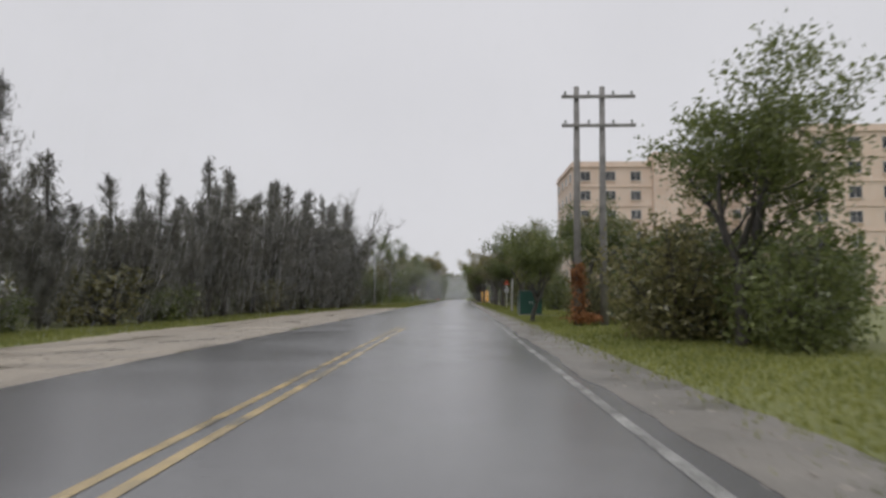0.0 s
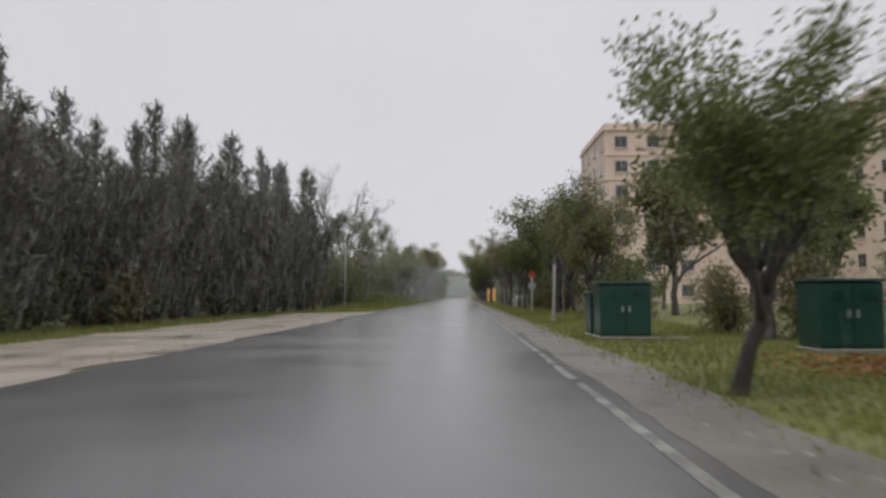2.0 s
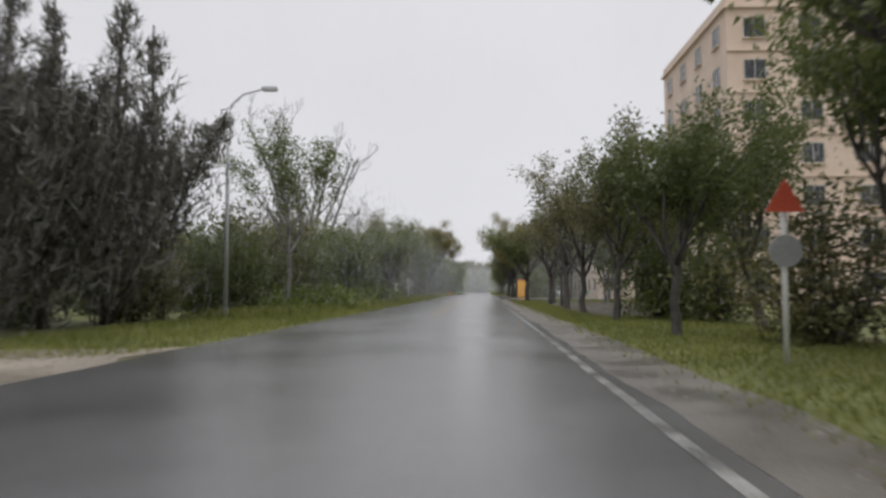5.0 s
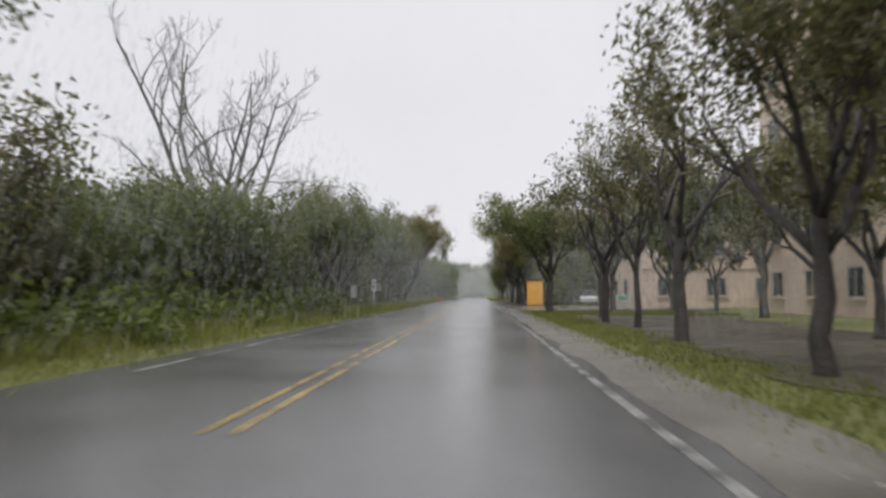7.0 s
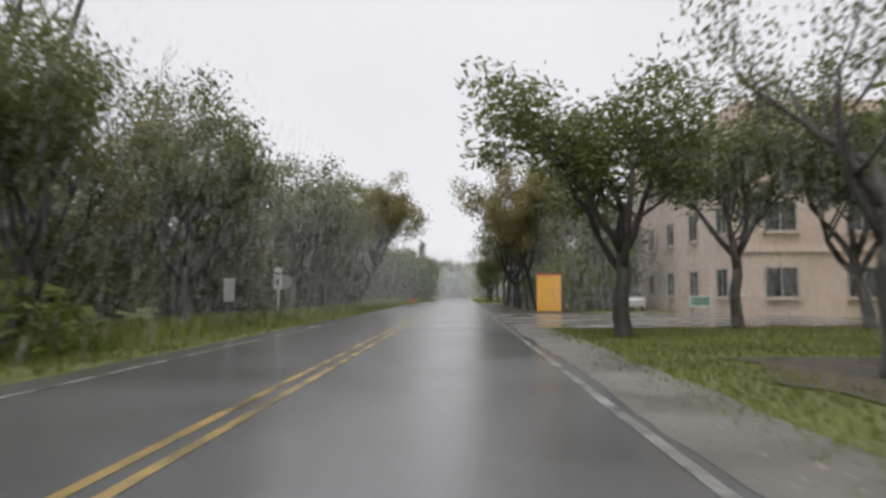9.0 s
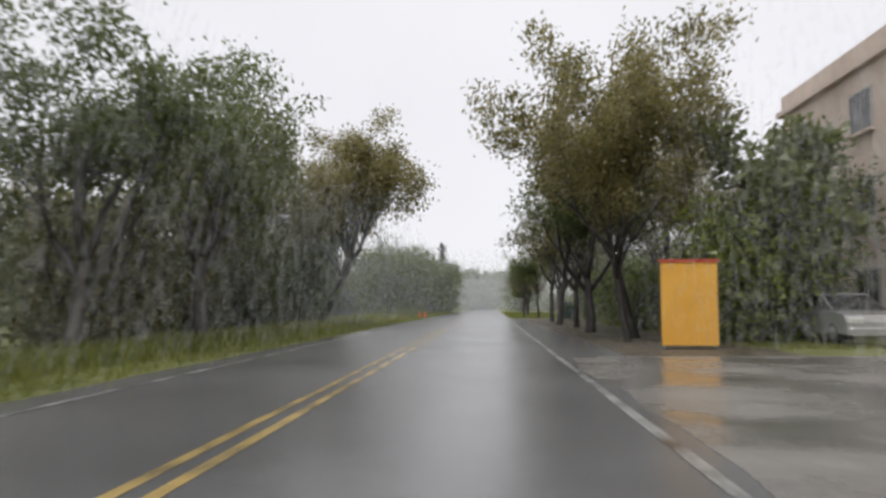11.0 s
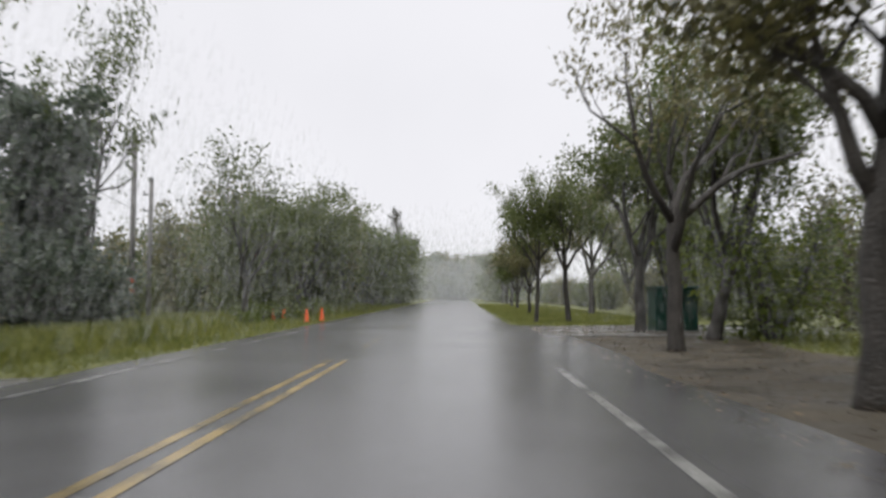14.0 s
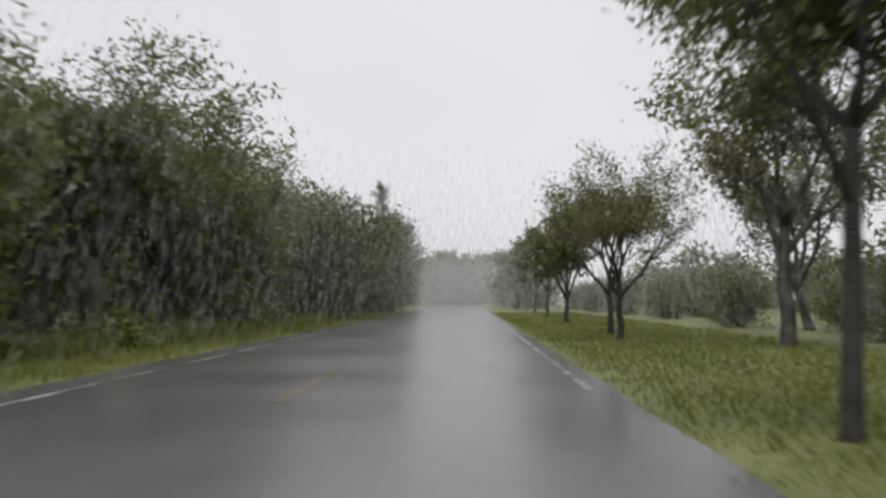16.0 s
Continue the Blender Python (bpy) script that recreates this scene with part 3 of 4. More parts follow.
plant([lime], [(7.4, 180, 4.0), (9.0, 167.8, 5.6), (8.9, 190, 4.9), (8.2, 201.5, 4.2)], "yellow-green bushes")
column = shrub(45, "ivy_tree", "dark ivy-clad columnar tree at the field edge", 10.5, 1.5, 12000, 0.26, IVY, wander=0.04)
plant([column], [(-15.4, 209, 10.2, 1.15), (-14.8, 199.5, 8.0, 1.25), (-18.0, 197, 9.0), (-20.0, 204, 9.0), (-18.5, 192, 8.5)], "ivy-clad trees")
# bare trees
def bare_tree(seed, label, height, stems, girth, lean):
    """Several upright stems from one foot, each with kinked rising branches and a haze of twigs."""
    rng = np.random.default_rng(seed)
    root = thing("bare_tree", label, "tree")
    part("trunk", Shape().tube([(0, 0, -0.2), (0, 0, 0.3), (0.05, 0, 1.4), (0.1, 0.05, 2.2)], [girth * 1.7, girth * 1.25, girth * 1.05, girth * 0.7], 10).mesh("trunk", True), PALE_BARK, root)

    def grow(shape, start, way, length, radius, level):
        n = 6
        path, d = limb_path(rng, start, way, length, n, 0.10, 0.20 if level else 0.12)
        radii = [max(radius * (1 - 0.8 * i / n), 0.009) for i in range(n + 1)]
        shape.tube(path, radii, (8, 6, 4, 3)[level], cap=False)
        if level == 3:
            return
        count = (7, 5, 4)[level]
        for k in range(count):
            f = 0.28 + 0.72 * (k + rng.uniform(0, 0.6)) / count
            i = min(int(f * n), n - 1)
            p = path[i].lerp(path[i + 1], f * n - i)
            ahead = (path[i + 1] - path[i]).normalized()
            side = Vector(rng.normal(0, 1, 3))
            side = (side - ahead * side.dot(ahead)).normalized()
            grow(shape, p, ahead * 0.75 + side * rng.uniform(0.55, 0.95), length * rng.uniform(0.28, 0.46) * (1.15 - 0.4 * f), max(radii[i] * 0.55, 0.012), level + 1)

    for k in range(stems):
        a = 2 * math.pi * (k + rng.uniform(-0.2, 0.2)) / stems
        stem = Shape()
        tilt = lean * rng.uniform(0.3, 1.2)
        grow(stem, (0.08 * math.cos(a), 0.08 * math.sin(a), 1.2 + 0.5 * rng.random()), Vector((math.cos(a) * tilt, math.sin(a) * tilt, 1)), (height - 1.5) * rng.uniform(0.78, 1.0), girth * rng.uniform(0.4, 0.62), 0)
        part("limb", stem.mesh("limb", True), PALE_BARK, root)
    return root


bare = [bare_tree(51, "leafless grey tree with upright kinked limbs", 14, 7, 0.32, 0.44), bare_tree(52, "leafless grey tree with upright kinked limbs", 14, 4, 0.3, 0.42)]
plant(bare, [(-18.8, 144, 23.5), (-27, 150, 15), (-15.6, 150, 13), (-13.5, 191, 11.5)], "leafless trees")
pale_sparse = tree("pale_tree", 54, "tall thinly leaved tree with a slim pale trunk", 10, 4.2, 5, 3.2, PALE_BARK, LEAF, 6000, 0.14, lift=0.12, spread=0.6, levels=3, clump=0.22, trunk_r=0.11)
open_tree = tree("open_tree", 55, "open-crowned roadside tree with dark branches showing", 8, 2.4, 5, 3.6, BARK, OLIVE_LEAF, 9500, 0.13, lift=0.1, spread=0.7, levels=3, clump=0.24, trunk_r=0.15)
thin_tree = tree("thin_tree", 56, "thin-crowned roadside tree with dark wet branches", 8, 2.6, 5, 3.8, BARK, OLIVE_LEAF, 2600, 0.12, lift=0.08, spread=0.7, levels=3, clump=0.22, trunk_r=0.16)
plant([thin_tree], [(6.0, 127.5, 8.0), (5.2, 121.8, 8.6), (5.1, 110, 8.8), (4.6, 198, 9.2, 0.95)], "trees along the verge")
sparse = tree("sparse_tree", 53, "thinly leaved tree with many rising stems on the grass", 7.4, 2.0, 6, 3.0, BARK, LEAF, 3200, 0.15, lift=0.14, spread=0.6, levels=3, kids=3, clump=0.2, trunk_r=0.13)
plant([pale_sparse], [(-9.7, 101.5, 10.4), (6.0, 70, 7.0)])
high_tree = tree("high_tree", 57, "roadside tree with a bare dark trunk and a high leafy crown", 8.6, 3.6, 6, 3.4, BARK, LEAF, 9000, 0.13, lift=0.1, spread=0.75, trunk_r=0.14, lean=(0.2, 0))
plant([high_tree], [(3.3, 214.6, 6.7, 0.9), (4.75, 214.9, 7.4, 1.1)], "trees along the verge")
plant([open_tree], [(4.4, 230, 6.2, 0.95), (4.7, 233, 6.6, 0.95), (5.0, 102, 8.5), (5.6, 117.5, 9.2, 0.78), (4.7, 183.5, 9.6, 0.92), (-12.8, 181, 11)], "trees along the verge")
plant([sparse], [(-10.0, 216, 8.9, 1.15), (-11.2, 227, 8.6), (-12, 243, 9.5)], "thinly leaved trees")
plant(bushes, [(-13.5, 100, 4.2), (-12.8, 105, 4.8), (-15, 96, 4.0), (-16, 214, 3.2), (-18, 221, 3.6)], "bushes on the far verge")
plant(far_bushes, [(-17.2 - (k * 5 % 3) * 0.7, 4 + k * 6.2, 2.2 + (k * 3 % 4) * 0.35, 1.25) for k in range(15)], "field edge trees", "dark bush under the casuarinas")
plant(far_bushes, [(-22 - (k * 5 % 3), 2 + k * 8, 3.2 + (k * 3 % 4) * 0.4, 1.2) for k in range(13)], "field edge trees", "dark bush behind the casuarinas")
plant(hedge_trees, [(-10.9, 184.8, 6.2, 0.9), (-12.4, 187.5, 6.6, 0.9), (-11.6, 186.5, 6.4, 0.8), (-13.6, 188.5, 7.4, 0.85), (-11.4, 176.5, 5.6), (-13.2, 180, 6.4), (-15, 184, 7), (-13.5, 121, 7), (-15, 126, 7.5), (-12.5, 117, 6.2), (-17, 130, 8), (-22, 240, 9), (-25, 246, 9), (-19, 236, 7)], "small trees on the far verge")
plant(hedge_trees, [(10.8, 170, 6.6), (11.5, 177, 7.2), (11.2, 185, 6.4), (13.0, 192, 6.2), (10.8, 198.5, 5.6), (13.2, 206, 5.4)], "small trees behind the bare earth")
plant(round_trees, [(9.6, 216, 6.3, 1.15), (12.0, 221, 6.8, 1.1)], "trees behind the verge")
# far end of the road
plant(spires, [(-8.2, 281, 13.2, 1.2), (-11.5, 318, 15), (-13.5, 326, 14)], "far spire trees", "tall grey-green feathery tree far down the road")
plant(far_trees, [(-14 + (k % 9) * 3.6, 400 + (k // 9) * 9, 12 + (k * 5) % 4) for k in range(18)], "far trees", "green leafy tree at the far bend of the road")
plant(far_bushes, [(-16 + k * 3.0, 394 + (k % 2) * 3, 8 + k % 3) for k in range(12)], "far bushes")

plant(far_bushes, [(-34 - (k % 3) * 4 - (k * 7 % 5), 70 + k * 7, 6.5 + (k * 5 % 7) * 0.7) for k in range(40)], "field edge trees", "dense green tree far across the field")
plant(far_bushes, [(26 + (k % 3) * 4 + (k * 7 % 5), 185 + k * 7, 4.6 + (k * 5 % 7) * 0.6) for k in range(22)], "field edge trees", "dense green tree far across the field")

plant(far_bushes, [(-21 - (k * 5 % 4) * 1.6, 105 + k * 6, 4.5 + (k * 5 % 7) * 0.5) for k in range(20)], "field edge trees", "dense green bush across the grass")
plant(far_bushes, [(15 + (k * 5 % 4) * 1.6, 200 + k * 7, 2.4 + (k * 5 % 7) * 0.3) for k in range(14)], "field edge trees", "dense green bush across the grass")
plant([sparse], [(-14.3, 209.8, 14.3, 0.6), (-14.3, 201.5, 13.5, 0.75)], "thinly leaved trees")
ivy_bush = shrub(59, "ivy_bush", "dark ivy-covered bush at the field edge", 4.2, 2.2, 4200, 0.2, IVY)
plant([ivy_bush], [(-16.6, 204.5, 5.2), (-14.2, 206, 4.4), (-17.8, 201, 5.4), (-13.0, 207.5, 3.6)], "ivy-clad bushes")
plant(round_trees, [(15.0, 231, 9.2, 1.15), (12.6, 236, 8.2, 1.2)], "trees behind the verge")
plant(hedge_trees, [(14.2, 226, 5.6), (17.0, 229, 6.2)], "small trees behind the verge")

# ---- buildings ----
def window(parent, w, h):
    frame_ = Shape()
    t = 0.09
    frame_.box(-w / 2 - t, -0.06, -t, w / 2 + t, 0.03, 0).box(-w / 2 - t, -0.06, h, w / 2 + t, 0.03, h + t)
    frame_.box(-w / 2 - t, -0.06, 0, -w / 2, 0.03, h).box(w / 2, -0.06, 0, w / 2 + t, 0.03, h).box(-0.03, -0.04, 0, 0.03, 0.03, h)
    return frame_


def building(name, label, x0, y0, x1, y1, storeys, storey_h, wall_mat, front, side, tower=None):
    h = storeys * storey_h
    root = thing(name, label, "building", at=pose(x0, y0, ground_z(x0, y0) - 0.3))
    w, d = x1 - x0, y1 - y0
    body = Shape().box(0, 0, 0, w, d, h + 0.3)
    part("wall", body.mesh("wall"), wall_mat, root)
    top = Shape().box(-0.25, -0.25, h + 0.304, w + 0.25, d + 0.25, h + 0.55).box(-0.05, -0.05, h + 0.554, 0.2, d + 0.05, h + 1.25).box(0.204, -0.05, h + 0.554, w + 0.05, 0.2, h + 1.25)
    top.box(w - 0.2, 0.204, h + 0.554, w + 0.05, d + 0.05, h + 1.25).box(0.204, d - 0.2, h + 0.554, w - 0.204, d + 0.05, h + 1.25)
    part("roof", top.mesh("roof"), wall_mat, root)
    if tower:
        a, b, rise = tower
        part("stair_tower", Shape().box(a, -1.2, 0, b, 3.0, h + rise).mesh("stair_tower"), wall_mat, root)
    ledge = Shape().box(0.0, -0.14, 0, w, -0.003, 0.18)
    ledge_me = ledge.mesh("ledge")
    frame_me = window(root, 1.5, 1.4).mesh("window_frame")
    pane_me = Shape().box(-0.75, -0.03, 0, 0.75, -0.015, 1.4).mesh("pane")
    sill_me = Shape().box(-0.9, -0.2, -0.17, 0.9, 0.0, -0.09).mesh("window_sill")
    for s in range(storeys):
        z = 0.3 + s * storey_h
        if s:
            o = part("ledge", ledge_me, wall_mat, root)
            o.location = (0, 0, z - 0.1)
        places = [((k + 0.5) * w / front, 0.0, 0) for k in range(front)] + [(0.0, (k + 0.5) * d / side, -90) for k in range(side)]
        for x, y, turn in places:
            if tower and turn == 0 and tower[0] - 0.9 < x < tower[1] + 0.9:
                continue
            wob = part("window", frame_me, FRAME, root)
            wob.matrix_basis = pose(x, y - 0.004 if turn == 0 else y, z + 1.0, 0, 0, turn) if turn == 0 else pose(x - 0.004, y, z + 1.0, 0, 0, turn)
            part("pane", pane_me, GLASS, wob)
            part("window_sill", sill_me, wall_mat, wob)
    return root


building("apartment_block", "tall beige rendered apartment block behind the trees", 18.5, 121, 51.5, 140, 7, 3.2, BEIGE_WALL, 8, 4, (13.0, 18.5, 2.6))
building("apartment_block", "beige rendered apartment wing standing nearer the road", 44, 95, 66, 116, 7, 3.2, BEIGE_WALL, 5, 4)
building("low_building", "low beige rendered building behind the driveway", 13.8, 154, 30, 178, 3, 3.3, TAN_WALL, 4, 5)

# ---- things by the road ----
def utility_poles():
    root = thing("twin_utility_pole", "twin dark utility poles with crossarms and dead vine at the foot", "utility pole", at=pose(4.75, 30, ground_z(4.75, 30)))
    for x in (0, 1.05):
        part("pole", Shape().tube([(x, 0, -0.3), (x, 0, 5), (x + 0.03, 0, 9.8)], [0.17, 0.14, 0.11], 12).mesh("pole", True), POLE, root)
    for z in (9.3, 8.1):
        part("crossarm", Shape().box(-0.6, -0.2, z, 2.4, -0.09, z + 0.12).mesh("crossarm"), POLE, root)
        for x in (-0.45, 0.5, 1.5, 2.25):
            part("insulator", Shape().lathe([(0.0, 0), (0.03, 0), (0.03, 0.05), (0.065, 0.06), (0.04, 0.11), (0.065, 0.12), (0.03, 0.18), (0.0, 0.2)], 8, (x, -0.145, z + 0.12)).mesh("insulator", True), STEEL, root)
    rng = np.random.default_rng(8)
    centres = [(0.12 * math.cos(a) + 0.02, 0.12 * math.sin(a) - 0.05, 0.15 + 2.3 * rng.random()) for a in rng.uniform(0, 6.28, 110)]
    centres += [(0.5 + 0.3 * rng.normal(), 0.1 * rng.normal() - 0.2, 0.25 + 0.2 * rng.random()) for _ in range(30)]
    part("dead_vine", blades_mesh("dead_vine", leaf_cards(rng, centres, 0.11, 22, 0.12, 0.07)), DEAD_LEAF, root, "rust-brown dead vine")
    return root


utility_poles()


def pole(x, y, h, r, label):
    root = thing("utility_pole", label, "utility pole", "poles on the far verge", at=pose(x, y, ground_z(x, y)))
    part("shaft", Shape().tube([(0, 0, -0.3), (0, 0, h / 2), (0, 0.02, h)], [r, r * 0.88, r * 0.75], 12).mesh("shaft", True), POLE, root)
    part("cap", Shape().lathe([(r * 0.78, h - 0.12), (r * 0.86, h - 0.1), (r * 0.86, h + 0.02), (0.0, h + 0.05)], 12).mesh("cap", True), STEEL, root)
    part("step_bolt", Shape().tube([(-r * 1.6, 0, h * 0.55), (r * 1.6, 0, h * 0.55)], [0.02, 0.02], 6).mesh("step_bolt"), STEEL, root)
    for k, z in enumerate((h - 0.9, h - 1.7)):
        part("bracket", Shape().box(-r * 2.6, -r * 1.1, z, -r * 0.6, -r * 0.8, z + 0.08).mesh("bracket"), STEEL, root)
        part("insulator", Shape().lathe([(0.0, 0), (0.03, 0), (0.03, 0.05), (0.06, 0.06), (0.04, 0.1), (0.06, 0.11), (0.0, 0.18)], 8, (-r * 2.3, -r * 0.95, z + 0.08)).mesh("insulator", True), STEEL, root)
    return root


tall_pole = pole(-15.8, 217, 9.3, 0.15, "dark weathered utility pole on the grass with a guy wire")
part("guy_wire", Shape().tube([(-0.1, 0, 5.6), (-4.6, 0.6, 7.9)], [0.022, 0.022], 5).mesh("guy_wire"), STEEL, tall_pole, "taut steel guy wire")
for z, paint in ((1.5, RED_PAINT), (1.75, WHITE_PAINT), (2.0, RED_PAINT)):
    part("band", Shape().lathe([(0.152, z), (0.158, z + 0.01), (0.158, z + 0.23), (0.152, z + 0.24)], 14).mesh("band"), paint, tall_pole, "painted warning band")
pole(-15.2, 217.6, 7.2, 0.13, "shorter dark weathered utility pole on the grass")

lamp = thing("street_lamp", "tall grey steel street lamp with a curved arm", "street lamp", at=pose(-11.3, 97, ground_z(-11.3, 97)) @ Matrix.Scale(1.07, 4))
part("base_plate", Shape().lathe([(0, 0.05), (0.2, 0.05), (0.2, 0.0), (0.12, 0.06), (0.11, 0.5)], 12).mesh("base_plate"), STEEL, lamp)
part("post", Shape().tube([(0, 0, -0.2), (0, 0, 4), (0, 0, 8.4)], [0.10, 0.08, 0.06], 10).mesh("post", True), STEEL, lamp)
part("arm", Shape().tube([(0, 0, 8.4), (0.12, 0, 8.9), (0.6, 0, 9.35), (1.5, 0, 9.6)], [0.055, 0.05, 0.045, 0.04], 8).mesh("arm", True), STEEL, lamp)
part("lamp_head", Shape().box(1.4, -0.13, 9.52, 2.05, 0.13, 9.68, 0.04).mesh("lamp_head"), STEEL, lamp)
part("lamp_glass", Shape().box(1.5, -0.1, 9.48, 1.98, 0.1, 9.517).mesh("lamp_glass"), LAMP_GLASS, lamp)


def green_cabinet(x, y, w, d, h, turn, label):
    root = thing("utility_cabinet", label, "utility cabinet", "green cabinets", at=pose(x, y, ground_z(x, y), 0, 0, turn))
    part("plinth", Shape().box(-w / 2 - 0.05, -d / 2 - 0.05, -0.1, w / 2 + 0.05, d / 2 + 0.05, 0.1, 0.02).mesh("plinth"), CONCRETE, root, "grey concrete plinth")
    part("body", Shape().box(-w / 2, -d / 2, 0.1, w / 2, d / 2, h, 0.03).mesh("body"), GREEN_PAINT, root)
    part("lid", Shape().box(-w / 2 - 0.04, -d / 2 - 0.05, h + 0.002, w / 2 + 0.04, d / 2 + 0.04, h + 0.06, 0.02).mesh("lid"), GREEN_PAINT, root)
    for s in (-1, 1):
        door = part("door", Shape().box(min(s * 0.02, s * (w / 2 - 0.05)), -d / 2 - 0.025, 0.17, max(s * 0.02, s * (w / 2 - 0.05)), -d / 2 - 0.003, h - 0.08).mesh("door"), GREEN_PAINT, root)
        part("handle", Shape().box(s * 0.09 - 0.02, -d / 2 - 0.06, h * 0.5, s * 0.09 + 0.02, -d / 2 - 0.026, h * 0.5 + 0.16).mesh("handle"), STEEL, door, "steel handle")
        for k in range(5):
            z = h - 0.2 - k * 0.045
            part("vent_slat", Shape().box(s * w * 0.25 - 0.16, -d / 2 - 0.04, z, s * w * 0.25 + 0.16, -d / 2 - 0.027, z + 0.02).mesh("vent_slat"), GREEN_PAINT, door)
    return root


big_cabinet = green_cabinet(4.35, 46.3, 1.35, 1.0, 1.5, 0, "dark green metal utility cabinet on the verge grass")
part("pad", Shape().box(0.73, -0.5, -0.1, 1.75, 0.6, 0.07, 0.02).mesh("pad"), CONCRETE, big_cabinet, "pale concrete pad")
green_cabinet(3.95, 47.9, 0.5, 0.9, 1.25, 0, "smaller dark green metal cabinet beside a larger one")
green_cabinet(7.8, 41.5, 1.3, 1.0, 1.45, 0, "dark green metal utility cabinet among brown leaves")
green_cabinet(6.6, 205.3, 1.3, 1.0, 1.4, 0, "dark green metal utility cabinet under roadside trees")

rng0 = np.random.default_rng(77)
litter = [(7.0 + rng0.normal() * 0.8, 38 + rng0.normal() * 1.2, ground_z(7, 38) + 0.06) for _ in range(330)]
tagged(part("fallen_leaves", blades_mesh("fallen_leaves", leaf_cards(rng0, litter, 0.12, 3, 0.11, 0.07, None, 0.25)), DEAD_LEAF), "rust-brown fallen leaves on the verge grass", "leaves", "", "stuff")
litter = [(rng0.uniform(2.6, 7.2), rng0.uniform(164, 203.5), 0) for _ in range(5200)]
litter = [(a, b, ground_z(a, b) + 0.05) for a, b, _ in litter]
cards = leaf_cards(rng0, litter, 0.05, 1, 0.085, 0.055, None, 0.15)
cards[:, :, 2] = np.array(litter)[:, 2:3] + rng0.uniform(-0.012, 0.012, cards.shape[:2])
tagged(part("leaf_litter", blades_mesh("leaf_litter", cards), LITTER), "brown fallen leaves on bare earth", "leaves", "", "stuff")

board = thing("orange_board", "yellow-orange upright notice board with a red top rail", "sign", at=pose(5.45, 163.6, ground_z(5.45, 163.6)))
part("panel", Shape().box(-0.76, -0.05, 0.12, 0.76, 0.05, 2.38, 0.015).mesh("panel"), ORANGE_BOARD, board)
part("top_rail", Shape().box(-0.8, -0.07, 2.383, 0.8, 0.07, 2.47).mesh("top_rail"), RED_PAINT, board, "faded red rail")
for s in (-0.7, 0.7):
    part("leg", Shape().box(s - 0.04, 0.053, -0.2, s + 0.04, 0.13, 2.3).mesh("leg"), STEEL, board)


def traffic_cone(x, y, h, label):
    root = thing("traffic_cone", label, "traffic cone", "cones on the verge", at=pose(x, y, ground_z(x, y) + 0.02))
    s = h / 0.7
    part("base", Shape().box(-0.19 * s, -0.19 * s, 0, 0.19 * s, 0.19 * s, 0.04 * s, 0.015).mesh("base"), RUBBER, root, "black rubber base")
    part("body", Shape().lathe([(0.145 * s, 0.041 * s), (0.135 * s, 0.06 * s), (0.04 * s, 0.68 * s), (0.03 * s, 0.7 * s), (0.018 * s, 0.69 * s), (0.018 * s, 0.6 * s)], 18).mesh("body", True), CONE_ORANGE, root)


for x, y, h in ((-6.75, 214.2, 0.62), (-6.35, 215.6, 0.62), (-9.0, 217.2, 0.6), (-9.0, 219.4, 0.55)):
    traffic_cone(x, y, h, "orange traffic cone standing on the grass verge")


def road_sign(x, y, h, label, plate, plate_z, triangle, face):
    root = thing("road_sign", label, "road sign", at=pose(x, y, ground_z(x, y)))
    part("post", Shape().tube([(0, 0, -0.2), (0, 0, h / 2), (0, 0, h)], [0.045, 0.045, 0.045], 10).mesh("post", True), WHITE_PAINT, root)
    disc = Shape()
    ring = [(plate * math.cos(a), plate * math.sin(a)) for a in [2 * math.pi * k / 20 for k in range(20)]]
    disc.add([(u, -0.075, plate_z + w) for u, w in ring] + [(u, -0.05, plate_z + w) for u, w in ring],
             [tuple(range(20)), tuple(reversed(range(20, 40)))] + [(k, k + 20, (k + 1) % 20 + 20, (k + 1) % 20) for k in range(20)])
    part("plate", disc.mesh("plate"), face, root)
    if triangle:
        r, z = 0.36, h - 0.1
        tri = [(r * math.sin(a), r * math.cos(a)) for a in (0, 2 * math.pi / 3, 4 * math.pi / 3)]
        part("warning_plate", Shape().add([(u, -0.08, z + w) for u, w in tri] + [(u, -0.055, z + w) for u, w in tri],
             [(0, 1, 2), (5, 4, 3), (0, 3, 4, 1), (1, 4, 5, 2), (2, 5, 3, 0)]).mesh("warning_plate"), triangle, root)


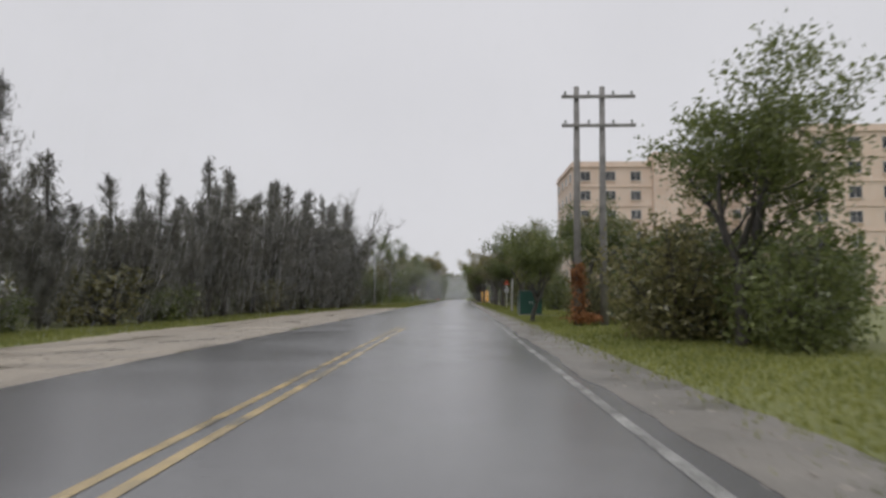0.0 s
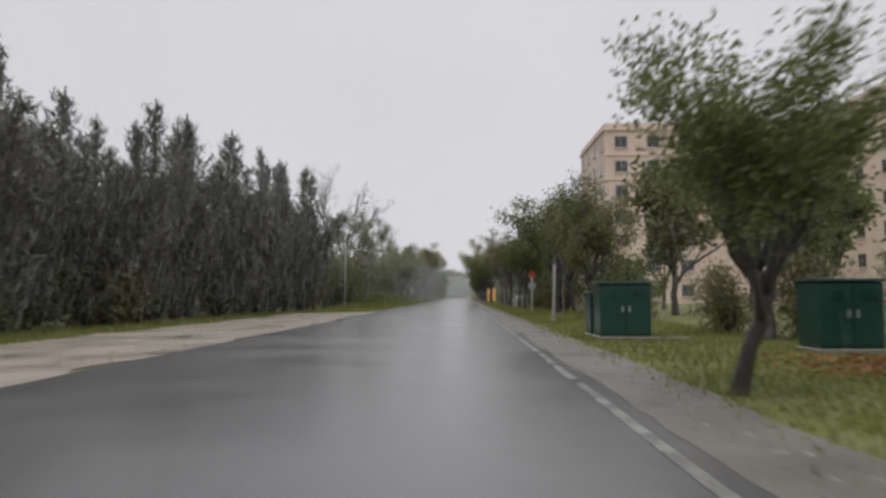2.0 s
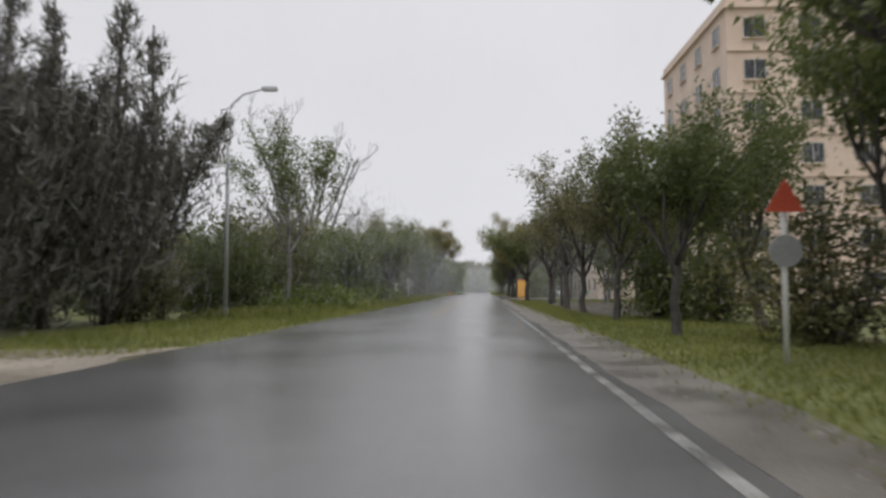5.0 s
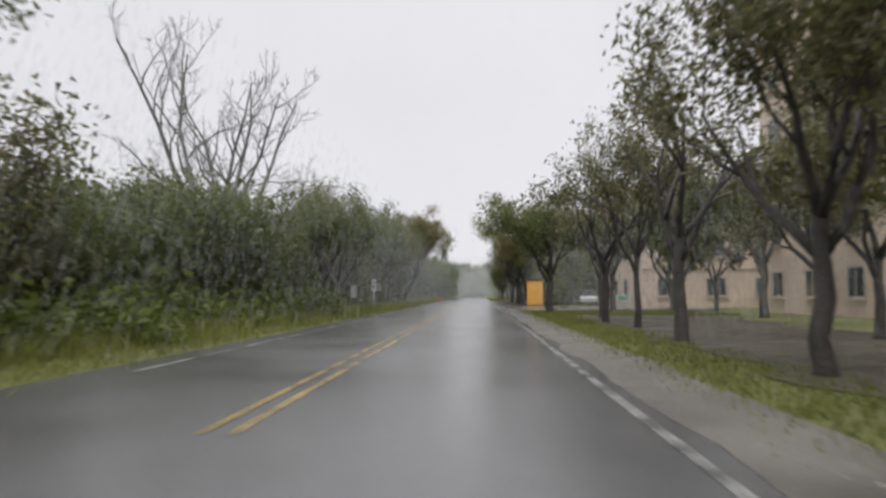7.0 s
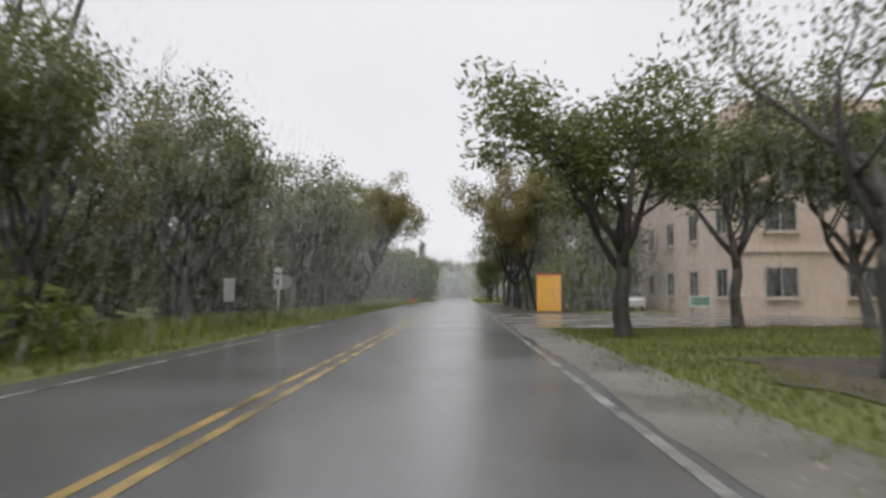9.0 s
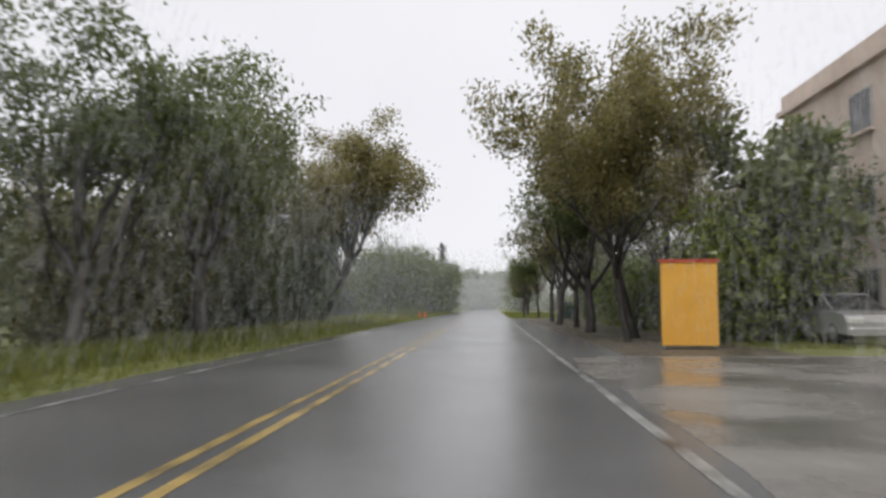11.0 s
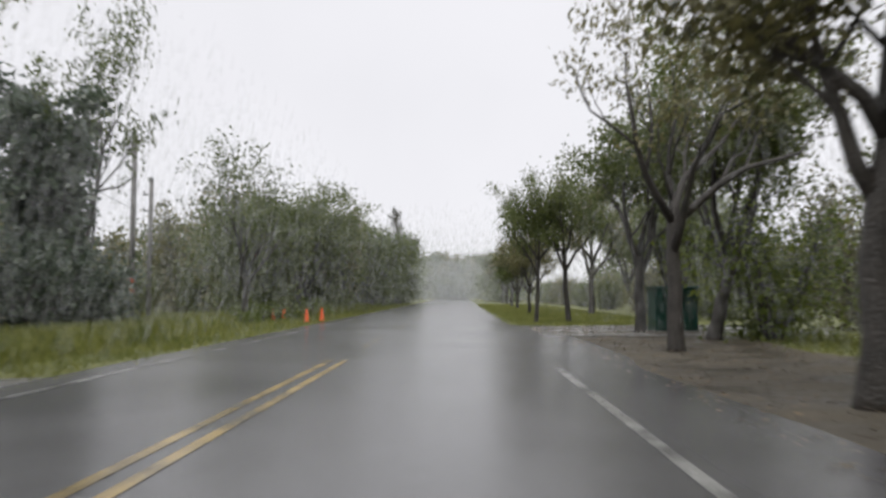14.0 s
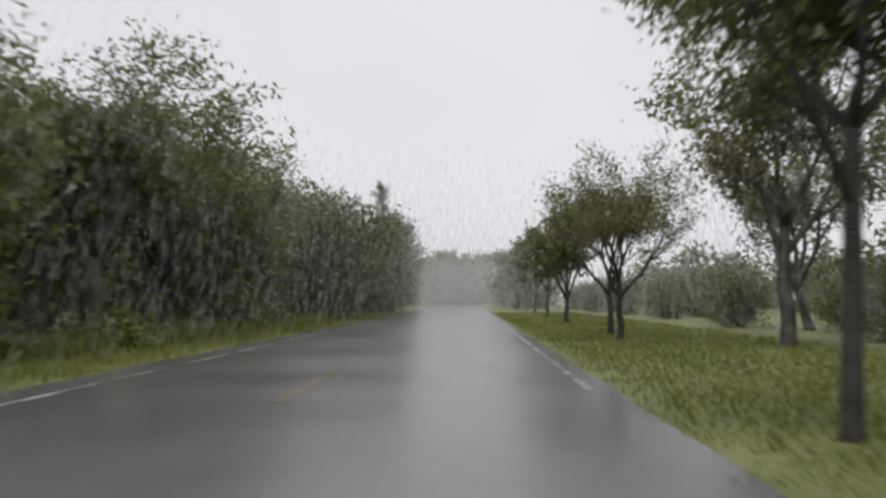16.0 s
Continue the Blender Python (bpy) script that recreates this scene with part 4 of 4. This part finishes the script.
def plate_sign(x, y):
    """Two white plates on a white post, with a grey disc standing out beside them."""
    root = thing("road_sign", "white road sign plates and a grey disc on a white post", "road sign", at=pose(x, y, ground_z(x, y)))
    part("post", Shape().tube([(0, 0, -0.2), (0, 0, 1.2), (0, 0, 2.5)], [0.06, 0.06, 0.055], 10).mesh("post", True), WHITE_PAINT, root)
    upper = part("upper_plate", Shape().box(-0.19, -0.095, 2.06, 0.19, -0.065, 2.52, 0.01).mesh("upper_plate"), WHITE_PAINT, root)
    part("bar", Shape().box(-0.13, -0.101, 2.2, 0.13, -0.097, 2.26).mesh("bar"), RUBBER, upper, "dark bar of writing")
    lower = part("lower_plate", Shape().box(-0.2, -0.095, 1.48, 0.2, -0.065, 2.03, 0.01).mesh("lower_plate"), WHITE_PAINT, root)
    part("bar", Shape().box(-0.05, -0.101, 1.72, 0.05, -0.097, 1.95).mesh("bar"), RUBBER, lower, "dark bar of writing")
    ring = [(0.3 + 0.34 * math.cos(2 * math.pi * k / 20), 1.84 + 0.34 * math.sin(2 * math.pi * k / 20)) for k in range(20)]
    disc = Shape().add([(u, 0.065, w) for u, w in ring] + [(u, 0.09, w) for u, w in ring],
                       [tuple(range(20)), tuple(reversed(range(20, 40)))] + [(k, k + 20, (k + 1) % 20 + 20, (k + 1) % 20) for k in range(20)])
    part("disc", disc.mesh("disc"), PALE_POST, root, "grey round disc")
    for z in (1.6, 2.3):
        part("clamp", Shape().box(-0.075, -0.063, z, 0.075, 0.063, z + 0.05).mesh("clamp"), STEEL, root, "steel clamp")


plate_sign(-8.7, 151.7)
road_sign(4.8, 77, 2.7, "pale road sign with a red warning plate on a white post", 0.26, 1.8, RED_PAINT, STEEL)

# Post with made-up cap and footing, in place of a pale tree trunk.
trunk_post = thing("marker_post", "pale slim post standing in for a pale tree trunk on the verge grass", "post", at=pose(4.1, 59.4, ground_z(4.1, 59.4), 0, 1.5, 0))
part("shaft", Shape().tube([(0, 0, -0.2), (0, 0, 0.1), (0, 0, 1.4), (0, 0, 2.6)], [0.085, 0.08, 0.07, 0.062], 10).mesh("shaft", True), PALE_POST, trunk_post)
part("cap", Shape().lathe([(0.07, 2.602), (0.078, 2.62), (0.072, 2.68), (0.04, 2.72), (0.0, 2.73)], 10).mesh("cap", True), CONCRETE, trunk_post, "grey concrete cap")
part("footing", Shape().lathe([(0.17, 0.0), (0.16, 0.1), (0.11, 0.13)], 10).mesh("footing"), CONCRETE, trunk_post, "grey concrete footing")

notice = thing("white_notice", "white notice plate on a wooden stake by a tree", "sign", at=pose(-9.6, 147.2, ground_z(-9.6, 147.2)))
part("stake", Shape().box(-0.03, 0.0, -0.2, 0.03, 0.05, 1.9).mesh("stake"), BARK, notice)
part("plate", Shape().box(-0.22, -0.03, 1.0, 0.22, -0.003, 1.95).mesh("plate"), WHITE_PAINT, notice)

def car(x, y, turn, paint, label):
    root = thing("parked_car", label, "car", "parked cars", at=pose(x, y, ground_z(x, y) + 0.05, 0, 0, turn))
    low = [(-2.15, 0.3), (-2.2, 0.75), (-2.05, 0.92), (-1.2, 0.98), (1.1, 0.98), (2.0, 0.85), (2.2, 0.65), (2.2, 0.3)]
    top = [(-1.95, 0.97), (-1.3, 1.42), (-0.9, 1.48), (0.15, 1.46), (1.15, 0.98)]

    def hull(profile, half, inner):
        n = len(profile)
        verts = [(u, s * (half if i not in inner else half * 0.84), w) for s in (-1, 1) for i, (u, w) in enumerate(profile)]
        faces = [tuple(range(n)), tuple(reversed(range(n, 2 * n)))] + [(i, i + n, (i + 1) % n + n, (i + 1) % n) for i in range(n)]
        return Shape().add(verts, faces)
    part("body", hull(low, 0.86, ()).mesh("body"), paint, root)
    part("cabin", hull(top, 0.8, (1, 2, 3)).mesh("cabin"), GLASS, root, "dark glazed cabin")
    part("roof", hull([(-1.25, 1.44), (-0.9, 1.5), (0.12, 1.485), (0.3, 1.42)], 0.68, ()).mesh("roof"), paint, root)
    for u in (-1.35, 1.35):
        for s in (-1, 1):
            wheel = part("tyre", Shape().tube([(u, s * 0.72, 0.31), (u, s * 0.89, 0.31)], [0.31, 0.31], 18).mesh("tyre"), RUBBER, root, "black rubber tyre")
            part("rim", Shape().tube([(u, s * 0.87, 0.31), (u, s * 0.905, 0.31)], [0.2, 0.17], 14).mesh("rim"), STEEL, wheel, "steel rim")
    for s in (-0.6, 0.6):
        part("headlight", Shape().box(2.05, s - 0.2, 0.62, 2.215, s + 0.2, 0.78, 0.03).mesh("headlight"), LAMP_GLASS, root, "clear headlight")
    part("bumper", Shape().box(2.1, -0.8, 0.28, 2.27, 0.8, 0.5, 0.04).mesh("bumper"), paint, root)
    part("windscreen_pillar", Shape().tube([(1.13, -0.78, 1.0), (0.17, -0.66, 1.47)], [0.035, 0.035], 6).mesh("windscreen_pillar"), paint, root)


car(10.8, 166.5, -90, SILVER_PAINT, "silver parked car in the shade of trees")
car(10.9, 172.5, -90, DARK_PAINT, "dark parked car in the shade of trees")

green_board = thing("low_green_board", "low faded green board with a white border on short legs", "sign", at=pose(12.6, 156.5, ground_z(12.6, 156.5) + 0.03))
part("panel", Shape().box(-0.5, -0.03, 0.5, 0.5, 0.03, 0.95, 0.01).mesh("panel"), PALE_GREEN, green_board)
part("border", Shape().box(-0.56, -0.045, 0.44, 0.56, 0.032, 0.497).box(-0.56, -0.045, 0.953, 0.56, 0.032, 1.01).box(0.503, -0.045, 0.497, 0.56, 0.032, 0.953).box(-0.56, -0.045, 0.497, -0.503, 0.032, 0.953).mesh("border"), WHITE_PAINT, green_board, "white painted border")
for s in (-0.42, 0.42):
    part("leg", Shape().box(s - 0.03, 0.033, -0.1, s + 0.03, 0.08, 0.9).mesh("leg"), STEEL, green_board)


# ---- rain haze in the air, built as pale streaks and see-through flecks ----
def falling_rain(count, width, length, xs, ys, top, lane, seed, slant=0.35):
    """Thin streaks or flecks that build up haze between xs and ys up to top; lane: the half width and height kept free
    of them; slant: how far they tip back, to face the sky and look paler.
    """
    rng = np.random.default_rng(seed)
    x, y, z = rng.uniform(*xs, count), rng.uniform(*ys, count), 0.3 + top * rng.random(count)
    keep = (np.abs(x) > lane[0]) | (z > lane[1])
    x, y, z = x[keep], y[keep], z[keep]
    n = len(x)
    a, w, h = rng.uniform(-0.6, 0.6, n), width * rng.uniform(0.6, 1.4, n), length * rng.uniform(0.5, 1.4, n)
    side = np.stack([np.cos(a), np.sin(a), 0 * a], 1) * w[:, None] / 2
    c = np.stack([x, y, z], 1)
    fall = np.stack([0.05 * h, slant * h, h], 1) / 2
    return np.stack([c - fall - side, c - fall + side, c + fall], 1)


def haze_material(name, cover):
    """White streaks and flecks of built haze that veil what is behind them by that share."""
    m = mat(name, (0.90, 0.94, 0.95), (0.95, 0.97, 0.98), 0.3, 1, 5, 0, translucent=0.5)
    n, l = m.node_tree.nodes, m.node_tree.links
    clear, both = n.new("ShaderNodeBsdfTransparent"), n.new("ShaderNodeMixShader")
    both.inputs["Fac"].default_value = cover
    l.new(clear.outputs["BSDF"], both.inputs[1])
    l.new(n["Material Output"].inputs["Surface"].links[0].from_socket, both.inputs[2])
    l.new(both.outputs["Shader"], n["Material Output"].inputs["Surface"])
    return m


def haze_layer(name, label, material, calls):
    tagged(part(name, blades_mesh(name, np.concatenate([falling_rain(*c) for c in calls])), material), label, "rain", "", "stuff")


# Rain streaks, crowded so that together they haze the first stretch.
haze_layer("falling_rain", "fine pale rain streaks that haze the view along the road", haze_material("rain_water", 0.75), [
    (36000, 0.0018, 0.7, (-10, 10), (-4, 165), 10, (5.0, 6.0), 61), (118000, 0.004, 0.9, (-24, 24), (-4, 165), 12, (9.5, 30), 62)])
# Broad faint flecks, not drops: they put haze before the verge trees.
haze_layer("drifting_rain", "faint see-through flecks standing in for rain haze along the verges", haze_material("spray_water", 0.05), [
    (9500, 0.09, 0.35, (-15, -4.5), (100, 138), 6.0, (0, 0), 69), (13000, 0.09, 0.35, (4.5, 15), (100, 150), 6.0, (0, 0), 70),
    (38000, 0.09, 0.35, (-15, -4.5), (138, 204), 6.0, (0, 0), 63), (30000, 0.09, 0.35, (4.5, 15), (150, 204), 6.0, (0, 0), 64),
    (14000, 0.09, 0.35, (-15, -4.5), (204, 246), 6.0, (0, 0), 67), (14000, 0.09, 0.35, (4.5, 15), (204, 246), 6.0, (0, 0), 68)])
# Dense flecks past the drive's end, added to pale the far trees as haze.
haze_layer("distant_rain", "dense pale flecks standing in for haze far down the road", haze_material("far_rain_water", 0.14), [
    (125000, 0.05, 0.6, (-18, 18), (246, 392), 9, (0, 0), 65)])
